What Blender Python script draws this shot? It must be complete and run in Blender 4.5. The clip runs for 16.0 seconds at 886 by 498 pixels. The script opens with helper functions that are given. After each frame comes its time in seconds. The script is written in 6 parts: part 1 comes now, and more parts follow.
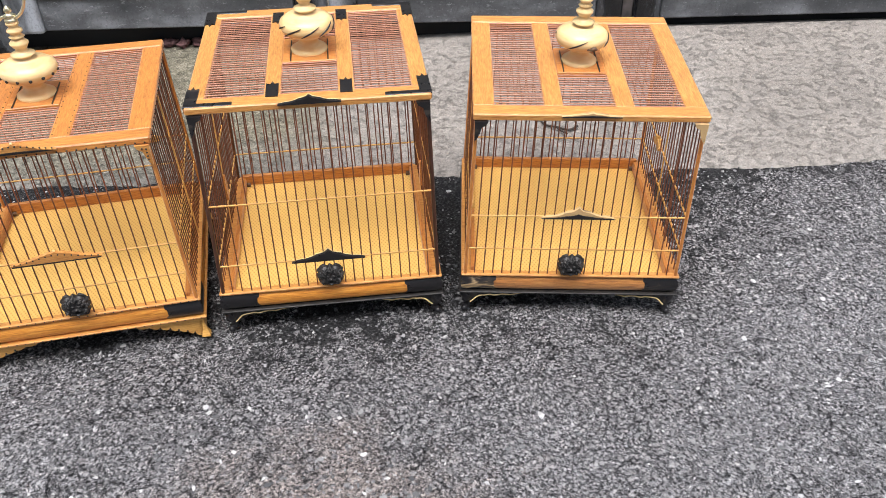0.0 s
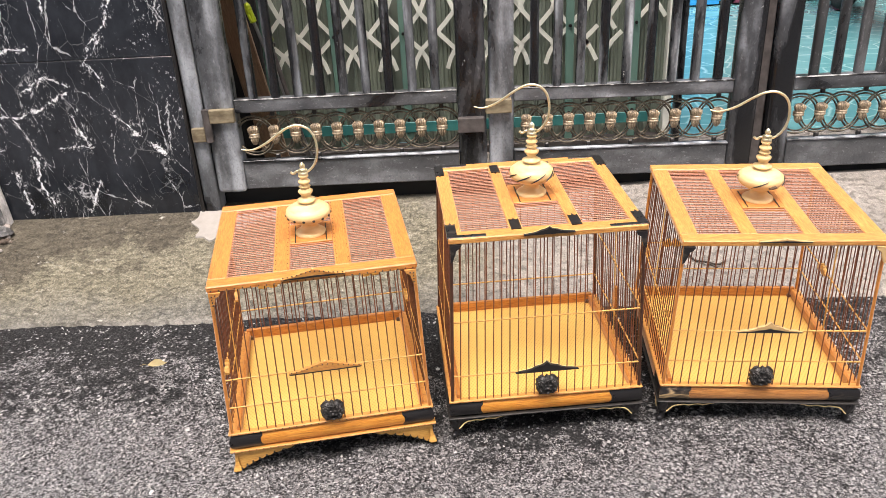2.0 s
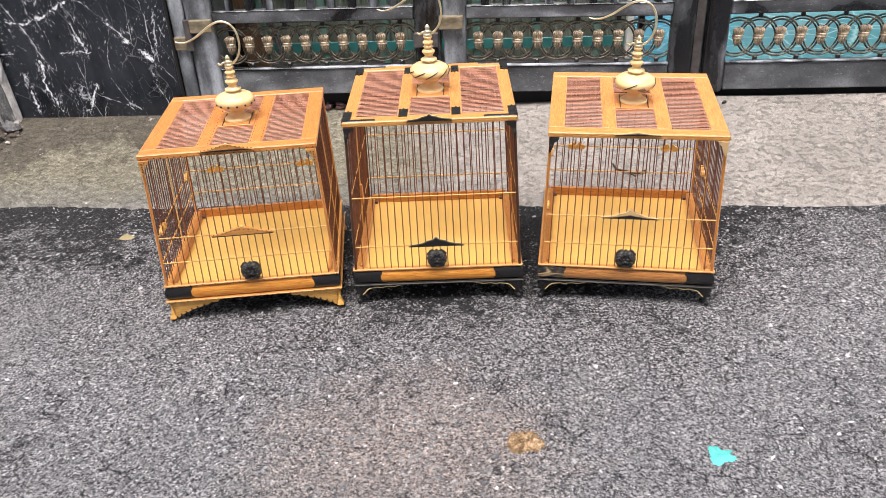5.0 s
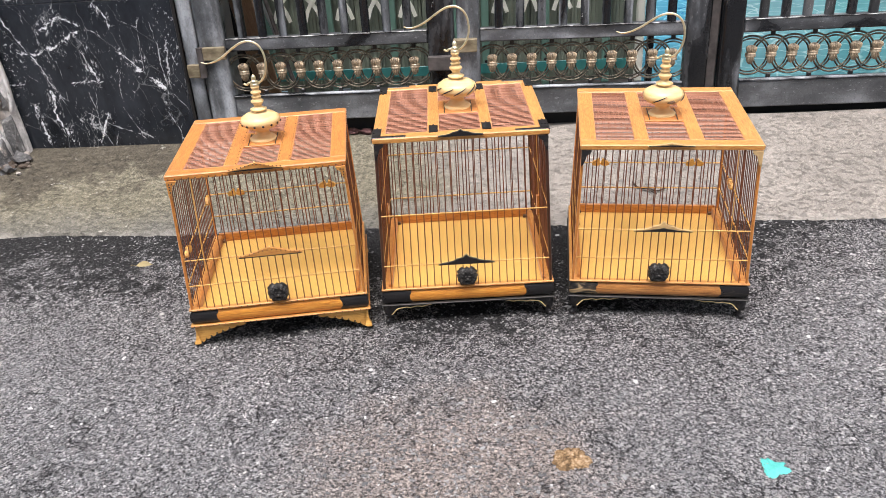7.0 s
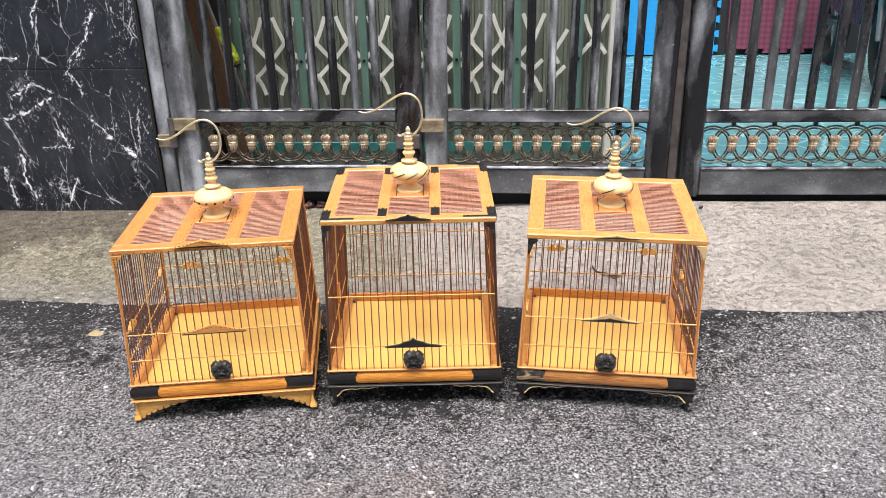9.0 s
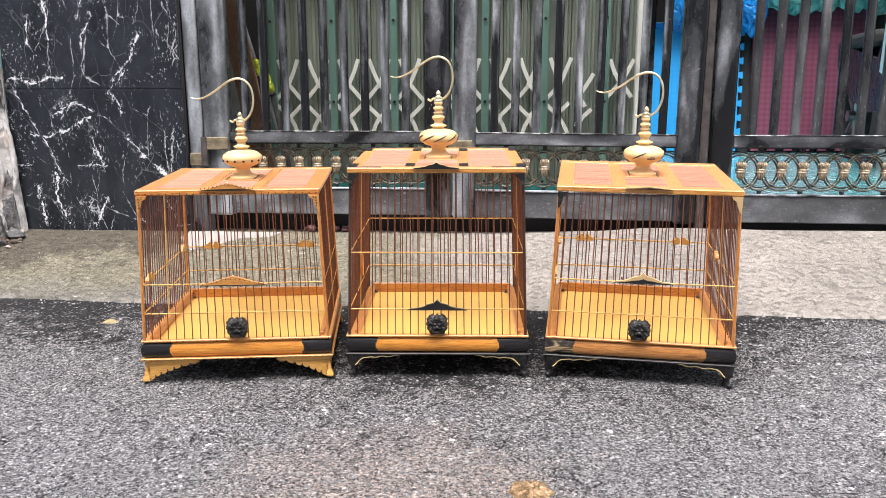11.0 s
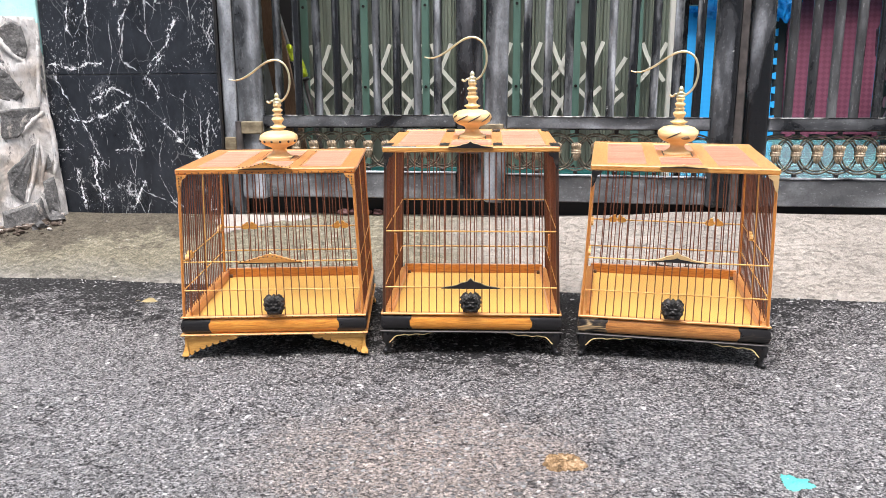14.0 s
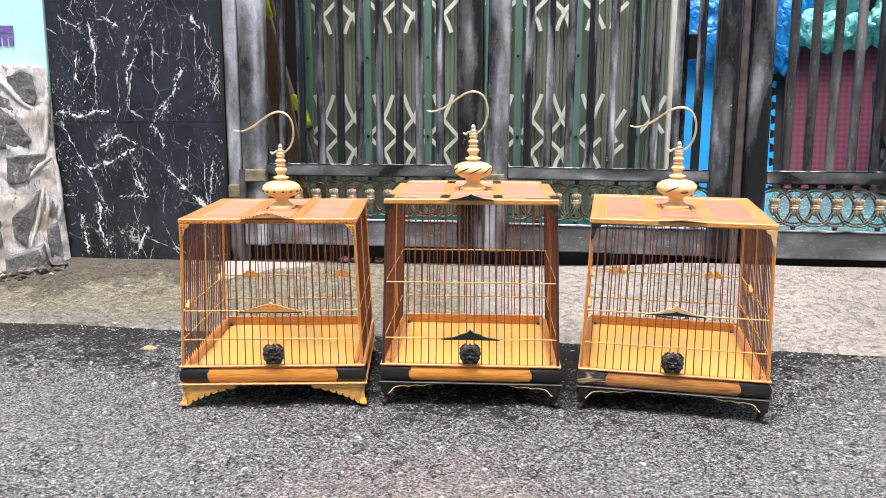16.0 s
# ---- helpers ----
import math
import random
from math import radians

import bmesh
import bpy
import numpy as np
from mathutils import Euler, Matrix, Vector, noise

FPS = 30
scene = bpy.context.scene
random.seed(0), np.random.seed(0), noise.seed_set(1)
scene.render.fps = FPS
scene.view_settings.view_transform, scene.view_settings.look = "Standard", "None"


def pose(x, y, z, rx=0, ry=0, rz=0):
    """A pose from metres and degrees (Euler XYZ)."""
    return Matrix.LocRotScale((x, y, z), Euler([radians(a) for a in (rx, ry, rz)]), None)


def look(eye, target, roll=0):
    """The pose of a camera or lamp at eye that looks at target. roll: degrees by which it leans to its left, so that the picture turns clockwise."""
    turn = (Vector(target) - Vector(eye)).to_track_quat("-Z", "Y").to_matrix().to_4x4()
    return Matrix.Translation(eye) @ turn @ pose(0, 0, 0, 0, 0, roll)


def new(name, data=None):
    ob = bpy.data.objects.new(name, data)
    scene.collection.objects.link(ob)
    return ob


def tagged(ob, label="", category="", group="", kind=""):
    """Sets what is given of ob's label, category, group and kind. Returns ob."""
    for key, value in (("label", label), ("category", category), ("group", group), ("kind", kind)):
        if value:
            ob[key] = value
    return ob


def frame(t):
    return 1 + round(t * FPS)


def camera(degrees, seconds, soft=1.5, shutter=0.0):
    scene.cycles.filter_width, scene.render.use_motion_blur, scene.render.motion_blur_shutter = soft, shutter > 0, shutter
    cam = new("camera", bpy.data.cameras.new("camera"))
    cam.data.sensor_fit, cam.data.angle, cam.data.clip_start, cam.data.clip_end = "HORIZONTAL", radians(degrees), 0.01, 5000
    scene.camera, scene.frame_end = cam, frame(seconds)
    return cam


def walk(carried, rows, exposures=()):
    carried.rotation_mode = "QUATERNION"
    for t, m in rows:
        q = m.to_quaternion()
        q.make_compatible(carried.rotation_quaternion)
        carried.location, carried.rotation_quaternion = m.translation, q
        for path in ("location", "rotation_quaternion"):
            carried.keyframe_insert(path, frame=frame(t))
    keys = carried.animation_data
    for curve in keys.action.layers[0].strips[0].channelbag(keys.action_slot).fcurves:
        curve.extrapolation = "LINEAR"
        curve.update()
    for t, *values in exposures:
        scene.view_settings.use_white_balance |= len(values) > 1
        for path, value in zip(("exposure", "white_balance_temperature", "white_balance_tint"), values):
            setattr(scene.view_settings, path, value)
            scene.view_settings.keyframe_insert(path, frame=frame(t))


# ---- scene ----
cam = camera(59.5, 16.0, soft=0.6)
PATH = [
    (0, (-0.032, -0.022, 0.973), (0.04, 1.576, -0.227), -0.6),
    (0.5, (-0.012, -0.058, 0.947), (0.07, 1.574, -0.206), -1.9),
    (1, (-0.096, -0.111, 1.004), (-0.086, 1.611, -0.014), -3.5),
    (1.5, (-0.254, -0.201, 1.057), (-0.28, 1.579, 0.144), -3.5),
    (2, (-0.342, -0.238, 1.033), (-0.387, 1.573, 0.185), -3.1),
    (2.5, (-0.323, -0.254, 1.043), (-0.374, 1.575, 0.237), -2.3),
    (3, (-0.256, -0.289, 1.04), (-0.322, 1.546, 0.248), -1.9),
    (3.5, (-0.14, -0.369, 1.04), (-0.241, 1.453, 0.223), -1.7),
    (4, (-0.038, -0.482, 1.004), (-0.183, 1.309, 0.126), -1.9),
    (4.2, (-0.04, -0.497, 1.011), (-0.209, 1.276, 0.102), -2.1),
    (6.3, (0.076, -0.469, 0.977), (-0.103, 1.262, -0.008), -3.6),
    (6.5, (0.032, -0.472, 0.975), (-0.142, 1.274, 0.015), -3.6),
    (7, (-0.092, -0.49, 0.96), (-0.255, 1.294, 0.07), -3.6),
    (7.5, (0.006, -0.484, 1.004), (-0.135, 1.334, 0.183), -3.0),
    (8, (0.066, -0.464, 1.009), (-0.057, 1.375, 0.233), -2.3),
    (8.5, (0.024, -0.472, 0.997), (-0.102, 1.376, 0.242), -1.8),
    (9, (0.003, -0.464, 0.994), (-0.136, 1.389, 0.254), -1.3),
    (9.5, (-0.002, -0.463, 0.956), (-0.175, 1.4, 0.249), -0.9),
    (9.7, (-0.005, -0.469, 0.872), (-0.197, 1.41, 0.213), -0.7),
    (11.8, (-0.008, -0.567, 0.601), (-0.206, 1.392, 0.248), -0.1),
    (12, (-0.007, -0.571, 0.605), (-0.205, 1.387, 0.249), -0.3),
    (12.5, (0.003, -0.578, 0.607), (-0.205, 1.38, 0.253), -0.4),
    (13, (-0.002, -0.573, 0.608), (-0.225, 1.379, 0.233), -0.5),
    (13.5, (-0.007, -0.556, 0.602), (-0.253, 1.388, 0.2), -0.5),
    (14, (-0.02, -0.559, 0.594), (-0.286, 1.377, 0.169), -0.4),
    (14.5, (-0.026, -0.559, 0.598), (-0.305, 1.376, 0.176), -0.4),
    (15, (-0.02, -0.555, 0.602), (-0.304, 1.385, 0.21), -0.3),
    (15.5, (-0.015, -0.556, 0.609), (-0.294, 1.394, 0.266), -0.2),
    (16, (-0.017, -0.563, 0.609), (-0.289, 1.394, 0.297), 0.1),
]
walk(cam, [(t, look(eye, target, roll)) for t, eye, target, roll in PATH], exposures=((0, 1.03, 6330, 10), (1, 1.17, 6450, 11), (2.5, 1.40, 7150, 14), (4, 1.33, 6780, 13), (6.5, 1.10, 6560, 11.5), (7.5, 1.25, 6580, 11.5), (9, 1.36, 6600, 11.5), (12, 1.49, 6550, 11), (16, 1.49, 6550, 11)))

# ---- light ----
world = bpy.data.worlds.new("sky")
scene.world = world
world.use_nodes = True
_nt = world.node_tree
_bg = _nt.nodes["Background"]
_sky = _nt.nodes.new("ShaderNodeTexSky")
_sky.sky_type = "NISHITA"
_sky.sun_disc = False
_sky.sun_elevation = radians(62)
_sky.sun_rotation = radians(150)
_sky.air_density, _sky.dust_density, _sky.ozone_density = 1.0, 4.0, 1.0
_soft = _nt.nodes.new("ShaderNodeHueSaturation")
_soft.inputs["Saturation"].default_value = 0.62
_nt.links.new(_sky.outputs[0], _soft.inputs["Color"])
_nt.links.new(_soft.outputs[0], _bg.inputs["Color"])
_bg.inputs["Strength"].default_value = 0.122
_sun = bpy.data.lights.new("sun", "SUN")
_sun.energy, _sun.angle, _sun.color = 2.30, radians(35), (1.0, 0.975, 0.965)
sun = new("sun", _sun)
sun.matrix_world = look((-0.9, -1.7, 6.0), (0, 0.4, 0))


# ---- materials ----
class Nodes:
    """A small helper that builds one principled material."""

    def __init__(self, name, rough=0.5, metal=0.0, spec=0.5):
        self.mat = bpy.data.materials.new(name)
        self.mat.use_nodes = True
        self.tree = self.mat.node_tree
        self.b = self.tree.nodes["Principled BSDF"]
        self.b.inputs["Roughness"].default_value = rough
        self.b.inputs["Metallic"].default_value = metal
        self.b.inputs["Specular IOR Level"].default_value = spec
        self.coord = self.tree.nodes.new("ShaderNodeTexCoord")

    def put(self, socket, value):
        if isinstance(value, bpy.types.NodeSocket):
            self.tree.links.new(value, socket)
        elif isinstance(value, tuple) and len(value) == 3 and socket.type == "RGBA":
            socket.default_value = (*value, 1)
        else:
            socket.default_value = value

    def place(self, scale=(1, 1, 1), rot=(0, 0, 0), at=(0, 0, 0), loose=False):
        """Object coordinates; loose shifts them by chance from object to object."""
        n = self.tree.nodes.new("ShaderNodeMapping")
        n.inputs["Scale"].default_value, n.inputs["Rotation"].default_value = scale, rot
        n.inputs["Location"].default_value = at
        self.tree.links.new(self.coord.outputs["Object"], n.inputs["Vector"])
        if not loose:
            return n.outputs[0]
        v = self.tree.nodes.new("ShaderNodeVectorMath")
        v.operation = "MULTIPLY_ADD"
        self.tree.links.new(self.random(), v.inputs[0])
        v.inputs[1].default_value = (13.7, 29.3, 41.9)
        self.tree.links.new(n.outputs[0], v.inputs[2])
        return v.outputs[0]

    def noise(self, scale, vec=None, detail=4, rough=0.55, dist=0.0, color=False):
        n = self.tree.nodes.new("ShaderNodeTexNoise")
        n.inputs["Scale"].default_value, n.inputs["Detail"].default_value = scale, detail
        n.inputs["Roughness"].default_value, n.inputs["Distortion"].default_value = rough, dist
        self.tree.links.new(vec or self.coord.outputs["Object"], n.inputs["Vector"])
        return n.outputs["Color" if color else 0]

    def voronoi(self, scale, vec=None, feature="F1", out="Distance"):
        n = self.tree.nodes.new("ShaderNodeTexVoronoi")
        n.feature = feature
        n.inputs["Scale"].default_value = scale
        self.tree.links.new(vec or self.coord.outputs["Object"], n.inputs["Vector"])
        return n.outputs[out]

    def wave(self, scale, vec=None, dist=2.0, detail=2):
        n = self.tree.nodes.new("ShaderNodeTexWave")
        n.inputs["Scale"].default_value, n.inputs["Distortion"].default_value = scale, dist
        n.inputs["Detail"].default_value = detail
        self.tree.links.new(vec or self.coord.outputs["Object"], n.inputs["Vector"])
        return n.outputs["Fac"]

    def ramp(self, fac, *stops):
        n = self.tree.nodes.new("ShaderNodeValToRGB")
        e = n.color_ramp.elements
        while len(e) < len(stops):
            e.new(0.5)
        for el, (p, c) in zip(e, stops):
            el.position = p
            el.color = (*c, 1) if isinstance(c, tuple) else (c, c, c, 1)
        self.put(n.inputs["Fac"], fac)
        return n.outputs["Color"]

    def mix(self, fac, a, b, mode="MIX"):
        n = self.tree.nodes.new("ShaderNodeMixRGB")
        n.blend_type = mode
        for s, v in zip(n.inputs, (fac, a, b)):
            self.put(s, v)
        return n.outputs[0]

    def math(self, op, a, b=0.0, c=0.0):
        n = self.tree.nodes.new("ShaderNodeMath")
        n.operation = op
        for s, v in zip(n.inputs, (a, b, c)):
            self.put(s, v)
        return n.outputs[0]

    def axis(self, name, vec=None):
        n = self.tree.nodes.new("ShaderNodeSeparateXYZ")
        self.tree.links.new(vec or self.coord.outputs["Object"], n.inputs[0])
        return n.outputs[name]

    def random(self):
        return self.tree.nodes.new("ShaderNodeObjectInfo").outputs["Random"]

    def color(self, value):
        self.put(self.b.inputs["Base Color"], value)
        return self

    def rough(self, value):
        self.put(self.b.inputs["Roughness"], value)
        return self

    def bump(self, height, strength=0.3, distance=0.01):
        n = self.tree.nodes.new("ShaderNodeBump")
        n.inputs["Strength"].default_value, n.inputs["Distance"].default_value = strength, distance
        self.tree.links.new(height, n.inputs["Height"])
        self.tree.links.new(n.outputs[0], self.b.inputs["Normal"])
        return self


def wood(name, dark, mid, light, stretch, rough=0.42, grain=55, vary=0.35, coat=0.25, sheen=0.42):
    m = Nodes(name, rough)
    v = m.place(stretch, loose=True)
    g = m.noise(grain, v, 6, 0.65, 0.4)
    big = m.noise(9, None, 3)
    c = m.ramp(g, (0.28, dark), (0.47, mid), (0.70, light))
    c = m.mix(m.math("MULTIPLY", big, vary), c, m.mix(0.5, dark, mid))
    # long dark figure along the grain, and a few rubbed pale places
    figure = m.noise(grain * 0.3, v, 5, 0.7, 1.4)
    c = m.mix(m.ramp(figure, (0.53, 0), (0.68, 0.6)), c, dark)
    c = m.mix(m.ramp(m.noise(grain * 0.22, m.place(stretch, at=(3, 1, 7), loose=True), 3, 0.6, 0.8), (0.58, 0), (0.74, 0.4)), c, light)
    m.color(c).rough(m.ramp(g, (0.2, rough + 0.12), (0.8, rough - 0.08)))
    m.bump(g, 0.2, 0.002)
    m.b.inputs["Coat Weight"].default_value = coat
    m.b.inputs["Coat Roughness"].default_value = 0.35
    # tinted sheen standing in for the sky's pale reflection at low angles
    m.b.inputs["Sheen Weight"].default_value, m.b.inputs["Sheen Roughness"].default_value = sheen, 0.45
    m.b.inputs["Sheen Tint"].default_value = (1.0, 0.74, 0.56, 1)
    return m.mat


ORANGE = ((0.23, 0.058, 0.009), (0.57, 0.205, 0.032), (0.72, 0.32, 0.072))
wood_x = wood("amber wood along x", *ORANGE, (1, 9, 9))
wood_y = wood("amber wood along y", *ORANGE, (9, 1, 9))
wood_z = wood("amber wood upright", *ORANGE, (9, 9, 1))
pale_x = wood("pale amber wood", (0.30, 0.095, 0.018), (0.58, 0.25, 0.050), (0.73, 0.40, 0.115), (1, 9, 9))
pale_y = wood("pale amber wood along y", (0.30, 0.095, 0.018), (0.58, 0.25, 0.050), (0.73, 0.40, 0.115), (9, 1, 9))
leg_wood = wood("honey wood", (0.42, 0.17, 0.032), (0.68, 0.355, 0.082), (0.80, 0.48, 0.14), (1, 7, 7), sheen=0.0)
golden_x = wood("golden wood", (0.34, 0.09, 0.011), (0.68, 0.255, 0.034), (0.82, 0.41, 0.080), (0.7, 12, 12), 0.36, 45, 0.15, 0.3, 0.0)
streak_x = wood("streaked brown wood", (0.09, 0.028, 0.008), (0.5, 0.19, 0.045), (0.68, 0.34, 0.1), (0.7, 14, 14), 0.35, 50)


def cane(name, a, b, c, rough=0.45, spec=0.5, sheen=0.0):
    m = Nodes(name, rough, 0.0, spec)
    n = m.noise(60, m.place((9, 9, 1), loose=True), 3)
    m.color(m.mix(m.random(), m.ramp(n, (0.3, a), (0.7, b)), m.ramp(n, (0.3, b), (0.7, c))))
    # this sheen tint likewise imitates sky reflected along the canes
    m.b.inputs["Sheen Weight"].default_value, m.b.inputs["Sheen Tint"].default_value = sheen, (1.0, 0.72, 0.60, 1)
    return m.mat


rod_red = cane("red brown cane", (0.075, 0.023, 0.012), (0.15, 0.047, 0.022), (0.25, 0.085, 0.038))
post_brown = cane("dark brown post", (0.035, 0.014, 0.009), (0.07, 0.026, 0.015), (0.12, 0.045, 0.022))
rod_roof = cane("roof cane", (0.29, 0.108, 0.06), (0.43, 0.182, 0.11), (0.58, 0.30, 0.195), 0.55, 0.35, 0.6)
strip = cane("bamboo strip", (0.55, 0.27, 0.06), (0.66, 0.36, 0.1), (0.74, 0.44, 0.15))


def tray_weave():
    m = Nodes("woven bamboo floor", 0.5)
    x, y = m.axis("X"), m.axis("Y")
    a = m.math("SINE", m.math("MULTIPLY", x, 900.0))
    b = m.math("SINE", m.math("MULTIPLY", y, 560.0))
    w = m.math("MULTIPLY_ADD", m.math("MULTIPLY", a, b), 0.5, 0.5)
    n = m.noise(14, None, 3)
    fine = m.noise(160, m.place((1, 5, 1)), 3)
    c = m.ramp(w, (0.06, (0.52, 0.25, 0.04)), (0.2, (0.77, 0.45, 0.11)), (0.6, (0.85, 0.53, 0.14)), (1.0, (0.88, 0.57, 0.17)))
    c = m.mix(m.math("MULTIPLY", n, 0.3), c, (0.66, 0.36, 0.08))
    m.color(m.mix(m.math("MULTIPLY", fine, 0.25), c, (0.84, 0.55, 0.2)))
    m.bump(w, 0.3, 0.001)
    return m.mat


floor_weave = tray_weave()


def horn(name, light, share):
    """Polished dark horn, with pale streaks."""
    m = Nodes(name, 0.28)
    n = m.noise(7, m.place((1.5, 7, 7)), 4, 0.6, 1.2)
    m.color(m.ramp(n, (share, (0.012, 0.011, 0.012)), (share + 0.08, (0.05, 0.04, 0.032)), (share + 0.2, light)))
    m.rough(m.ramp(m.noise(90), (0.2, 0.22), (0.8, 0.42)))
    return m.mat


black_horn = horn("black horn", (0.05, 0.045, 0.04), 0.6)
streak_horn = horn("streaked horn", (0.66, 0.46, 0.24), 0.40)
dark_streak_horn = horn("dark streaked horn", (0.40, 0.25, 0.12), 0.52)
tan_horn = horn("tan streaked horn", (0.6, 0.4, 0.19), 0.27)


def ivory(name):
    m = Nodes(name, 0.3)
    n = m.noise(30, m.place((1, 1, 6)), 4)
    c = m.ramp(n, (0.25, (0.74, 0.48, 0.19)), (0.6, (0.83, 0.61, 0.31)))
    m.color(c)
    return m.mat


turned = ivory("turned pale wood")
cream = Nodes("cream inlay", 0.4).color((0.84, 0.62, 0.30)).mat
ink = Nodes("black peg", 0.35).color((0.012, 0.011, 0.011)).mat


def carved():
    m = Nodes("carved ebony", 0.48)
    n = m.noise(70, None, 4)
    m.color(m.ramp(n, (0.3, 0.008), (0.75, (0.035, 0.03, 0.027))))
    m.bump(n, 0.5, 0.003)
    return m.mat


ebony = carved()
_m = Nodes("brass wire", 0.36, 0.9)
_m.color(_m.ramp(_m.noise(60), (0.3, (0.70, 0.60, 0.36)), (0.7, (0.90, 0.84, 0.62))))
brass = _m.mat


def gate_paint(name, pale, share, zscale, scale=9, soft=0.3, along="z"):
    """Glossy black gate paint rubbed to grey in soft upright streaks, with scratches and a few chips."""
    m = Nodes(name, 0.3)
    n = m.noise(scale, m.place((1.6, 1.6, zscale) if along == "z" else (0.7, 1.6, zscale), loose=True), 2, 0.5, 0.3)
    cloud = m.noise(24, m.place((1, 1, 0.5) if along == "z" else (0.5, 1, 1), loose=True), 5, 0.65, 0.3)
    fine = m.noise(170, m.place((1, 1, 0.7), loose=True), 5, 0.7)
    n = m.math("ADD", n, m.math("MULTIPLY", m.math("SUBTRACT", cloud, 0.5), 0.32))
    mid = tuple(0.25 * p for p in pale)
    c = m.ramp(n, (share, (0.007, 0.0078, 0.0095)), (share + soft * 0.45, mid), (share + soft, pale))
    c = m.mix(m.ramp(fine, (0.34, 0.35), (0.5, 0)), c, (0.014, 0.0145, 0.017))
    scuff = m.math("MULTIPLY", m.ramp(m.noise(110, m.place((1.2, 1.2, 0.5) if along == "z" else (0.5, 1.2, 1.2), loose=True), 5, 0.8), (0.58, 0), (0.66, 1)), m.ramp(n, (share - 0.05, 0), (share + 0.2, 0.45)))
    c = m.mix(scuff, c, (0.42, 0.43, 0.45))
    chips = m.ramp(m.noise(44, m.place((1, 1, 0.6), loose=True), 6, 0.75), (0.69, 0), (0.71, 1))
    c = m.mix(m.math("MULTIPLY", chips, 0.8), c, (0.52, 0.52, 0.51))
    m.color(c).rough(m.ramp(n, (share, 0.22), (share + 0.3, 0.5)))
    m.bump(fine, 0.06, 0.002)
    return m.mat


gate_dark = gate_paint("worn black gate paint", (0.26, 0.275, 0.305), 0.46, 0.3)
gate_grey = gate_paint("rubbed grey gate paint", (0.43, 0.46, 0.505), 0.33, 0.3, 7, 0.32)
gate_bar = gate_paint("streaked bar paint", (0.46, 0.49, 0.53), 0.46, 0.2, 14, 0.26)
gate_rail = gate_paint("scuffed rail paint", (0.34, 0.355, 0.385), 0.33, 1.6, 8, 0.5, "x")
gate_bar_plain = gate_paint("plain dark bar paint", (0.20, 0.205, 0.215), 0.34, 0.25, 10, 0.5)
gate_bar_dark = gate_paint("dark streaked bar paint", (0.38, 0.41, 0.45), 0.47, 0.2, 14, 0.3)
worn_edge_paint = gate_paint("bare rubbed edge", (0.66, 0.67, 0.66), 0.49, 1.0, 30, 0.18, "x")
gate_scraped = gate_paint("scraped grey rail paint", (0.36, 0.375, 0.40), 0.24, 1.4, 6, 0.62, "x")


def cast_gold():
    m = Nodes("dulled gold casting", 0.45, 0.35)
    n = m.noise(45, None, 4)
    m.color(m.ramp(n, (0.3, (0.09, 0.072, 0.054)), (0.48, (0.34, 0.26, 0.175)), (0.68, (0.64, 0.53, 0.39))))
    m.bump(m.noise(140), 0.3, 0.002)
    return m.mat


gold_cast = cast_gold()
_m = Nodes("old dark bronze ring", 0.42, 0.5)
_m.color(_m.ramp(_m.noise(50, None, 4), (0.35, (0.02, 0.018, 0.016)), (0.55, (0.16, 0.135, 0.1)), (0.7, (0.42, 0.37, 0.29))))
bronze = _m.mat
_m = Nodes("tarnished brass box", 0.5, 0.25)
_m.color(_m.ramp(_m.noise(26, _m.place((1, 1, 2)), 4), (0.35, (0.13, 0.1, 0.062)), (0.7, (0.32, 0.27, 0.18))))
brass_box = _m.mat
_m = Nodes("rusty brown steel", 0.6)
_m.color(_m.ramp(_m.noise(30, None, 4), (0.35, (0.04, 0.034, 0.033)), (0.7, (0.11, 0.096, 0.092))))
rust = _m.mat


# main white veins of the pier's tiles: from x, z to x, z, and half width
VEINS_HIGH = ((-1.640, 0.968, -1.625, 0.872, 6), (-1.625, 0.872, -1.621, 0.790, 5), (-1.697, 0.854, -1.696, 0.772, 5), (-1.788, 0.654, -1.697, 0.646, 5),
              (-1.697, 0.646, -1.591, 0.661, 5), (-1.468, 0.869, -1.515, 0.754, 4), (-1.294, 0.813, -1.329, 0.752, 6), (-1.329, 0.752, -1.390, 0.632, 5),
              (-1.272, 0.997, -1.230, 0.940, 5), (-1.496, 0.917, -1.521, 0.860, 4), (-1.353, 0.714, -1.423, 0.617, 3), (-1.756, 0.989, -1.674, 0.949, 3),
              (-1.585, 0.985, -1.535, 0.956, 4))
VEINS_LOW = ((-1.618, 0.541, -1.548, 0.575, 8), (-1.726, 0.468, -1.656, 0.460, 4), (-1.656, 0.460, -1.575, 0.488, 6), (-1.575, 0.488, -1.500, 0.535, 7),
             (-1.498, 0.454, -1.468, 0.355, 8), (-1.362, 0.455, -1.325, 0.400, 8), (-1.325, 0.400, -1.232, 0.325, 9), (-1.423, 0.617, -1.380, 0.540, 6),
             (-1.648, 0.335, -1.638, 0.227, 8), (-1.638, 0.227, -1.616, 0.150, 8), (-1.712, 0.276, -1.700, 0.156, 5), (-1.467, 0.244, -1.514, 0.150, 6),
             (-1.773, 0.628, -1.723, 0.522, 3), (-1.723, 0.522, -1.665, 0.437, 3), (-1.665, 0.437, -1.620, 0.314, 3), (-1.544, 0.574, -1.492, 0.554, 3),
             (-1.781, 0.358, -1.727, 0.362, 3), (-1.562, 0.356, -1.459, 0.357, 3))


